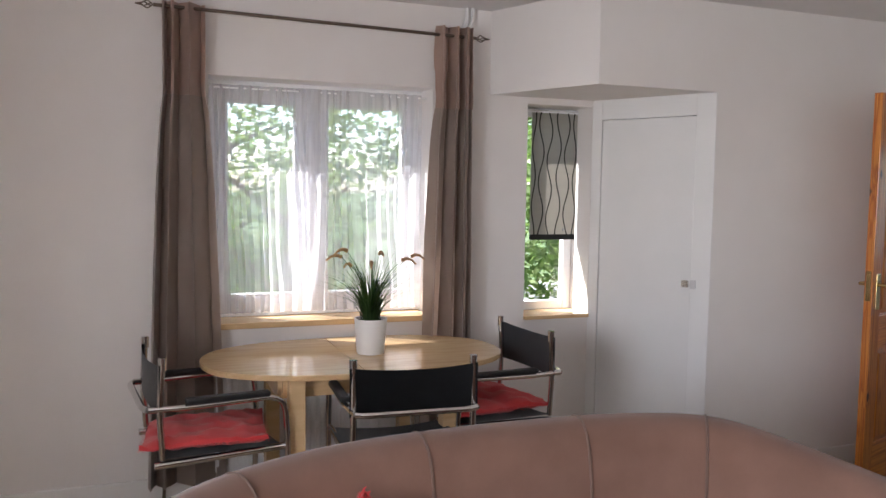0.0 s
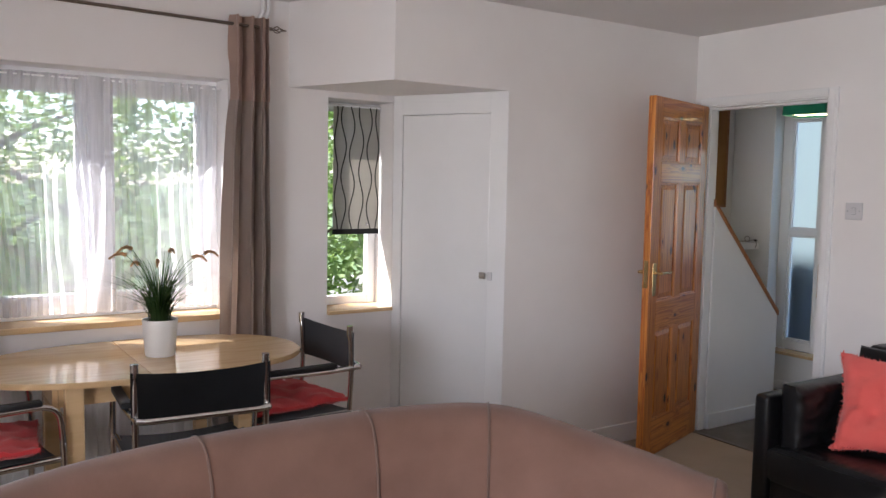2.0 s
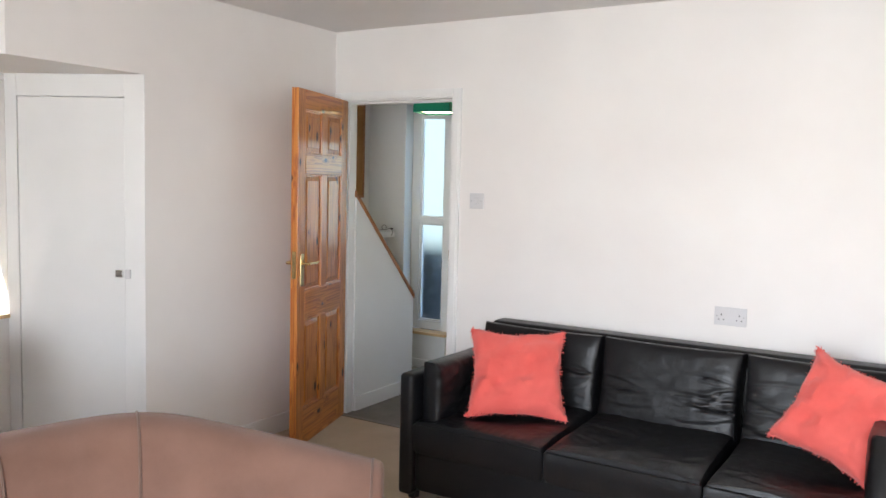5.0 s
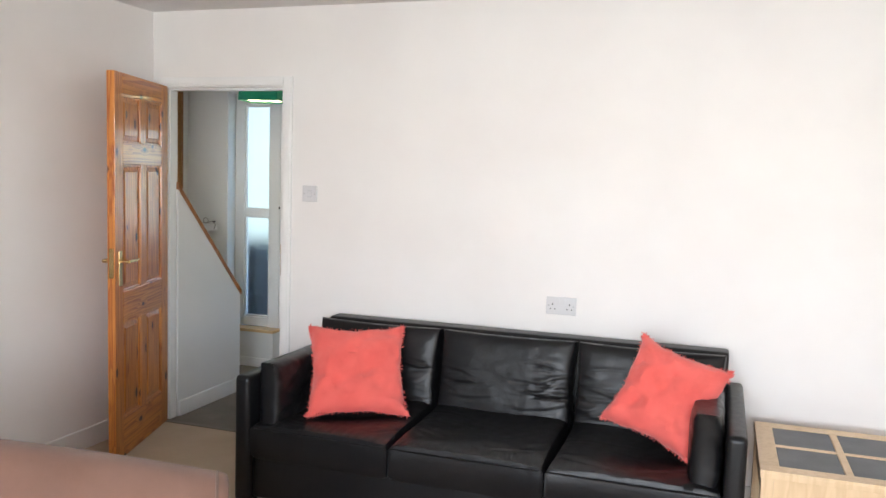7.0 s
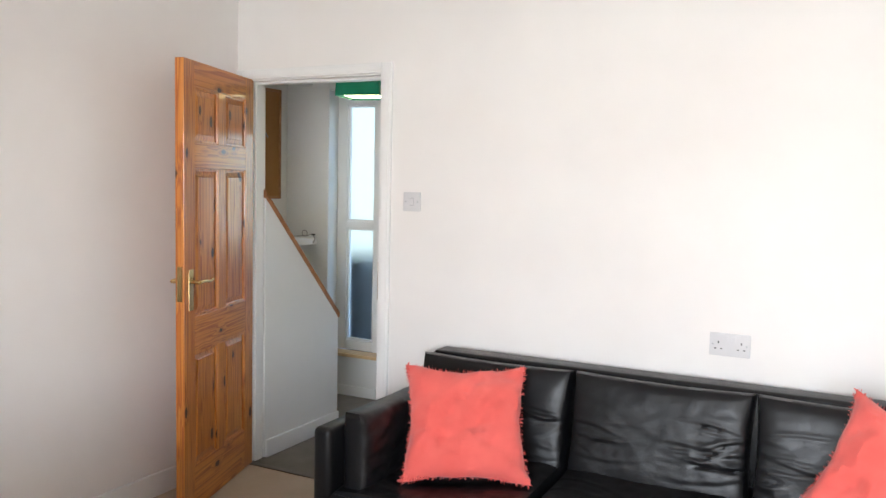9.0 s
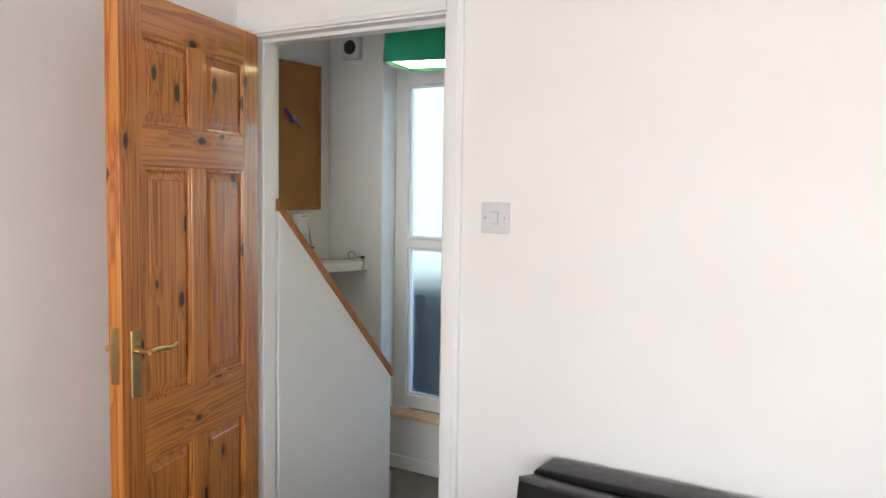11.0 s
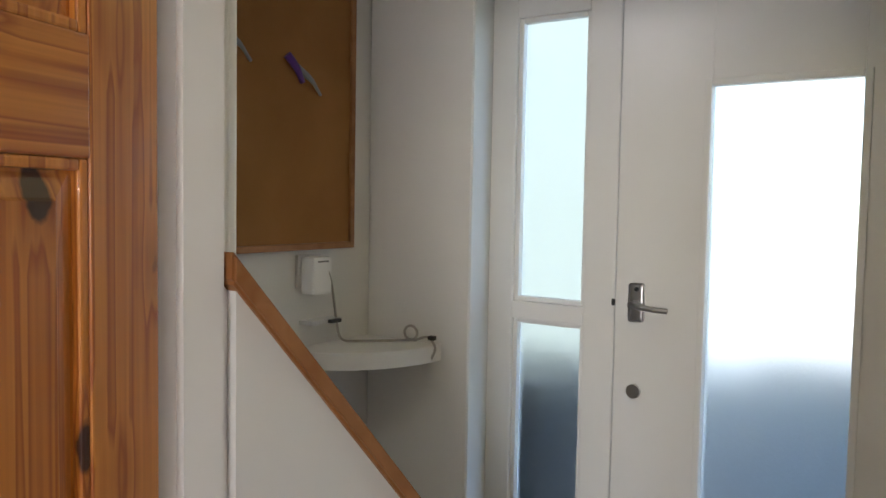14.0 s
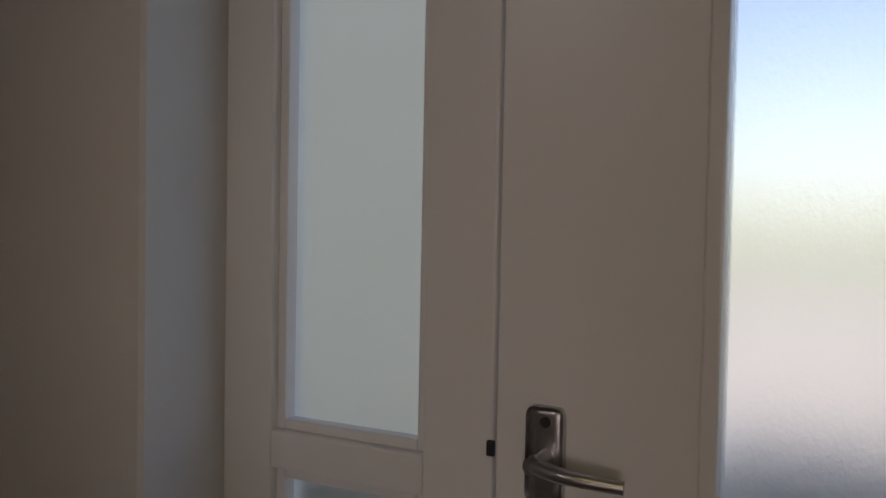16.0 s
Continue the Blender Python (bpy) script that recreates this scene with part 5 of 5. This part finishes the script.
def corner_shelf():
    ob = thing("corner_shelf", pose(XH, YH, 1.075), "white quarter-round corner shelf in the hall", "shelf")
    bm = bmesh.new()
    r = 0.265
    pts = [(0, 0)] + [(r * math.sin(k * math.pi / 36), -r * 1.25 * math.cos(k * math.pi / 36)) for k in range(19)]
    prism(bm, pts, -0.025, 0.02)
    bmesh.ops.bevel(bm, geom=[e for e in bm.edges if abs(e.verts[0].co.z - e.verts[1].co.z) < 1e-6], offset=0.003, segments=2, affect="EDGES")
    part("board", bm, GLOSSWHITE, ob, smooth=True)
    bm = bmesh.new()
    outer = [((r + 0.004) * math.sin(k * math.pi / 36), -(r * 1.25 + 0.004) * math.cos(k * math.pi / 36)) for k in range(19)]
    prism(bm, outer + pts[:0:-1], -0.024, 0.0195)
    part("edging", bm, GLOSSWHITE, ob, smooth=True)
    out = thing("hall_socket", pose(XH, 1.09, 1.30), "white hall wall socket with a plug below the cork board", "socket")
    boxpart("plate", out, PLASTIC, (0.0, 0.012, -0.045, 0.045, -0.045, 0.045), 0.003)
    boxpart("plug", out, PVC, (0.012, 0.06, -0.036, 0.036, -0.06, 0.04), 0.008, label="white boxy plug-in adaptor")
    boxpart("slot", out, DARK, (0.0598, 0.0606, -0.02, 0.02, 0.026, 0.030))
    cab = thing("cable", pose(0, 0, 0), "dark thin cable trailing from the socket over the shelf", "cable")
    bm = bmesh.new()
    z = 1.103
    tube(bm, rounded([(XH + 0.052, 1.10, 1.335), (XH + 0.06, 1.12, 1.28), (XH + 0.04, 1.155, 1.22), (XH + 0.045, 1.16, 1.16), (XH + 0.05, 1.17, z), (XH + 0.09, 1.21, z), (XH + 0.15, 1.27, z), (XH + 0.22, 1.30, z + 0.005)], 0.03), 0.0035, 8)
    part("lead", bm, GREYCABLE, cab, smooth=True)
    bm = bmesh.new()
    tube(bm, [(XH + 0.185 + 0.022 * math.cos(t * 0.5), 1.315, z + 0.02 + 0.02 * math.sin(t * 0.5)) for t in range(22)], 0.0035, 8)
    tube(bm, rounded([(XH + 0.2, 1.31, z), (XH + 0.25, 1.31, z + 0.02), (XH + 0.285, 1.30, z - 0.01), (XH + 0.26, 1.305, z - 0.05)], 0.02), 0.0035, 8)
    part("coil", bm, GREYCABLE, cab, smooth=True)
    boxpart("connector", cab, DARK, (XH + 0.252, XH + 0.272, 1.302, 1.318, z + 0.008, z + 0.02), 0.002)
    br = thing("wire_holder", pose(XH, 1.12, 1.165), "small clear holder with a dark clip on the hall wall", "holder")
    boxpart("tray", br, PLASTIC, (0.0, 0.05, -0.06, 0.06, -0.008, 0.004), 0.003)
    boxpart("clip", br, DARK, (0.05, 0.065, 0.0, 0.04, -0.006, 0.004), 0.002)


corner_shelf()


def alarm_box():
    ob = thing("alarm_sounder", pose(-0.575, YH, 2.185), "cream square sounder box with a dark round speaker", "sounder")
    boxpart("case", ob, PLASTIC, (-0.055, 0.055, -0.035, 0.0, -0.05, 0.06), 0.006, 3)
    bm = bmesh.new()
    tube(bm, [(0, -0.033, 0.01), (0, -0.042, 0.01)], 0.036, 24)
    part("speaker", bm, DARK, ob, "round black speaker", True)


alarm_box()


def pendant():
    cx, cy, z = 0.315, 0.70, 1.962
    ob = thing("pendant_lamp", pose(cx, cy, 0, 0, 0, 12), "lit pendant lamp with a square teal shade", "lamp")
    h, t, s = 0.20, 0.13, 0.12
    bm = bmesh.new()
    lo = [bm.verts.new((a * t, b * t, z)) for a, b in ((-1, -1), (1, -1), (1, 1), (-1, 1))]
    hi = [bm.verts.new((a * s, b * s, z + h)) for a, b in ((-1, -1), (1, -1), (1, 1), (-1, 1))]
    for i in range(4):
        j = (i + 1) % 4
        bm.faces.new((lo[i], lo[j], hi[j], hi[i]))
    bmesh.ops.solidify(bm, geom=list(bm.faces), thickness=0.003)
    part("shade", bm, TEAL, ob, "teal fabric shade")
    boxpart("diffuser", ob, BULB, (-0.122, 0.122, -0.122, 0.122, z + 0.012, z + 0.016), label="glowing cream diffuser")
    bm = bmesh.new()
    tube(bm, [(0, 0, z + 0.2), (0, 0, 2.42)], 0.004, 8)
    part("flex", bm, PLASTIC, ob)
    bm = bmesh.new()
    tube(bm, [(0, 0, 2.39), (0, 0, 2.42)], 0.04, 20)
    part("ceiling_rose", bm, PLASTIC, ob, smooth=True)
    for a in (0, 90):
        bm = bmesh.new()
        tube(bm, [(-0.118 if a == 0 else 0, 0 if a == 0 else -0.118, z + 0.198), (0.118 if a == 0 else 0, 0 if a == 0 else 0.118, z + 0.198)], 0.002, 6)
        part("spider", bm, STEEL, ob)


pendant()


# ---------------------------------------------------------------- outside
bm = bmesh.new()
box(bm, -200, 200, -200, 200, -0.6, -0.45)
structure("ground", bm, LAWN, "lawn and ground around the house", "ground")
bm = bmesh.new()
box(bm, -9, 12, 1.75, 30, -0.45, -0.08)
structure("pavement", bm, PAVING, "pale paved forecourt outside the front door", "pavement")


def tree(name, x, y, r, h, count, size, seed, trunk=True):
    ob = thing(name, pose(x, y, -0.45), "leafy green garden tree outside the window", "tree", "garden trees")
    rnd = random.Random(seed)
    bm = bmesh.new()
    tube(bm, [(0, 0, 0), (0.05, 0.02, h * 0.3), (0.0, 0.06, h * 0.8)], 0.12, 10, r_end=0.04)
    for k in range(7):
        a, z = k * 2.1, h * (0.25 + 0.07 * k)
        tube(bm, [(0.03, 0.02, z), (math.cos(a) * r * 0.4, math.sin(a) * r * 0.4, z + 0.3), (math.cos(a) * r * 0.75, math.sin(a) * r * 0.75, z + 0.5)], 0.04, 7, r_end=0.01)
    part("trunk", bm, BARK, ob, smooth=True)
    clumps = [(rnd.uniform(-1, 1), rnd.uniform(-1, 1), rnd.uniform(-1, 1)) for _ in range(60)]
    clumps = [c for c in clumps if sum(v * v for v in c) < 1.15]
    verts, faces = [], []
    for k in range(count):
        c = clumps[rnd.randrange(len(clumps))]
        p = Vector((c[0] * r + rnd.gauss(0, r * 0.17), c[1] * r + rnd.gauss(0, r * 0.17), h * 0.52 + c[2] * h * 0.46 + rnd.gauss(0, r * 0.15)))
        if p.z < 0.05:
            continue
        u = Vector((rnd.gauss(0, 1), rnd.gauss(0, 1), rnd.gauss(0, 0.6))).normalized()
        w = u.orthogonal().normalized() * size * 0.4
        u = u * size * rnd.uniform(0.6, 1.3)
        n = len(verts)
        verts += [p - u, p + w, p + u, p - w]
        faces.append((n, n + 1, n + 2, n + 3))
    me = bpy.data.meshes.new("crown")
    me.from_pydata(verts, [], faces)
    me.materials.append(LEAF)
    crown = new("crown", me)
    crown.parent = ob


tree("garden_tree", -3.0, -3.0, 0.9, 2.7, 3600, 0.045, 8)
tree("garden_tree", -2.9, -1.5, 0.9, 2.5, 3600, 0.045, 9)
tree("garden_tree", -4.1, -1.0, 1.5, 4.2, 5500, 0.06, 1)
tree("garden_tree", -4.6, -3.6, 1.5, 3.9, 5500, 0.06, 2)
tree("garden_tree", -4.3, 1.3, 1.5, 4.0, 9000, 0.06, 3)
tree("garden_tree", -5.2, -6.2, 1.7, 3.6, 7000, 0.07, 4)
tree("garden_tree", -7.2, 3.6, 2.2, 4.6, 7000, 0.08, 5)
tree("garden_tree", 1.9, 6.2, 0.9, 2.4, 5000, 0.05, 6)


def porch():
    ob = thing("garden_wall", pose(-0.6, 2.9, -0.08), "low rendered wall outside the front door, coloured as in shade", "wall")
    boxpart("wall_body", ob, RENDER, (0, 2.4, 0, 0.2, 0, 0.93), 0.01)
    boxpart("coping", ob, RENDER, (-0.03, 2.43, -0.03, 0.23, 0.93, 0.98), 0.01)
    # made-up board in the sun; its teal sets how bright the side light looks
    v = thing("porch_screen", pose(-3.4, 3.4, -0.08), "added teal board that tones the side light from outside", "screen")
    boxpart("screen_board", v, TEALRENDER, (0, 3.05, 0, 0.08, 0, 3.1), 0.006)
    b = thing("wheelie_bin", pose(-0.62, 2.05, -0.08), "dark wheeled bin standing outside the front door", "bin")
    boxpart("bin_body", b, DARK, (-0.26, 0.22, -0.25, 0.25, 0.05, 0.95), 0.03)
    boxpart("bin_lid", b, DARK, (-0.28, 0.24, -0.27, 0.28, 0.95, 1.0), 0.02)
    p = thing("porch_post", pose(0.62, 2.55, -0.08), "pale grey porch post outside the front door", "post")
    boxpart("shaft", p, RENDER, (-0.05, 0.05, -0.05, 0.05, 0.0, 2.6), 0.006)


porch()
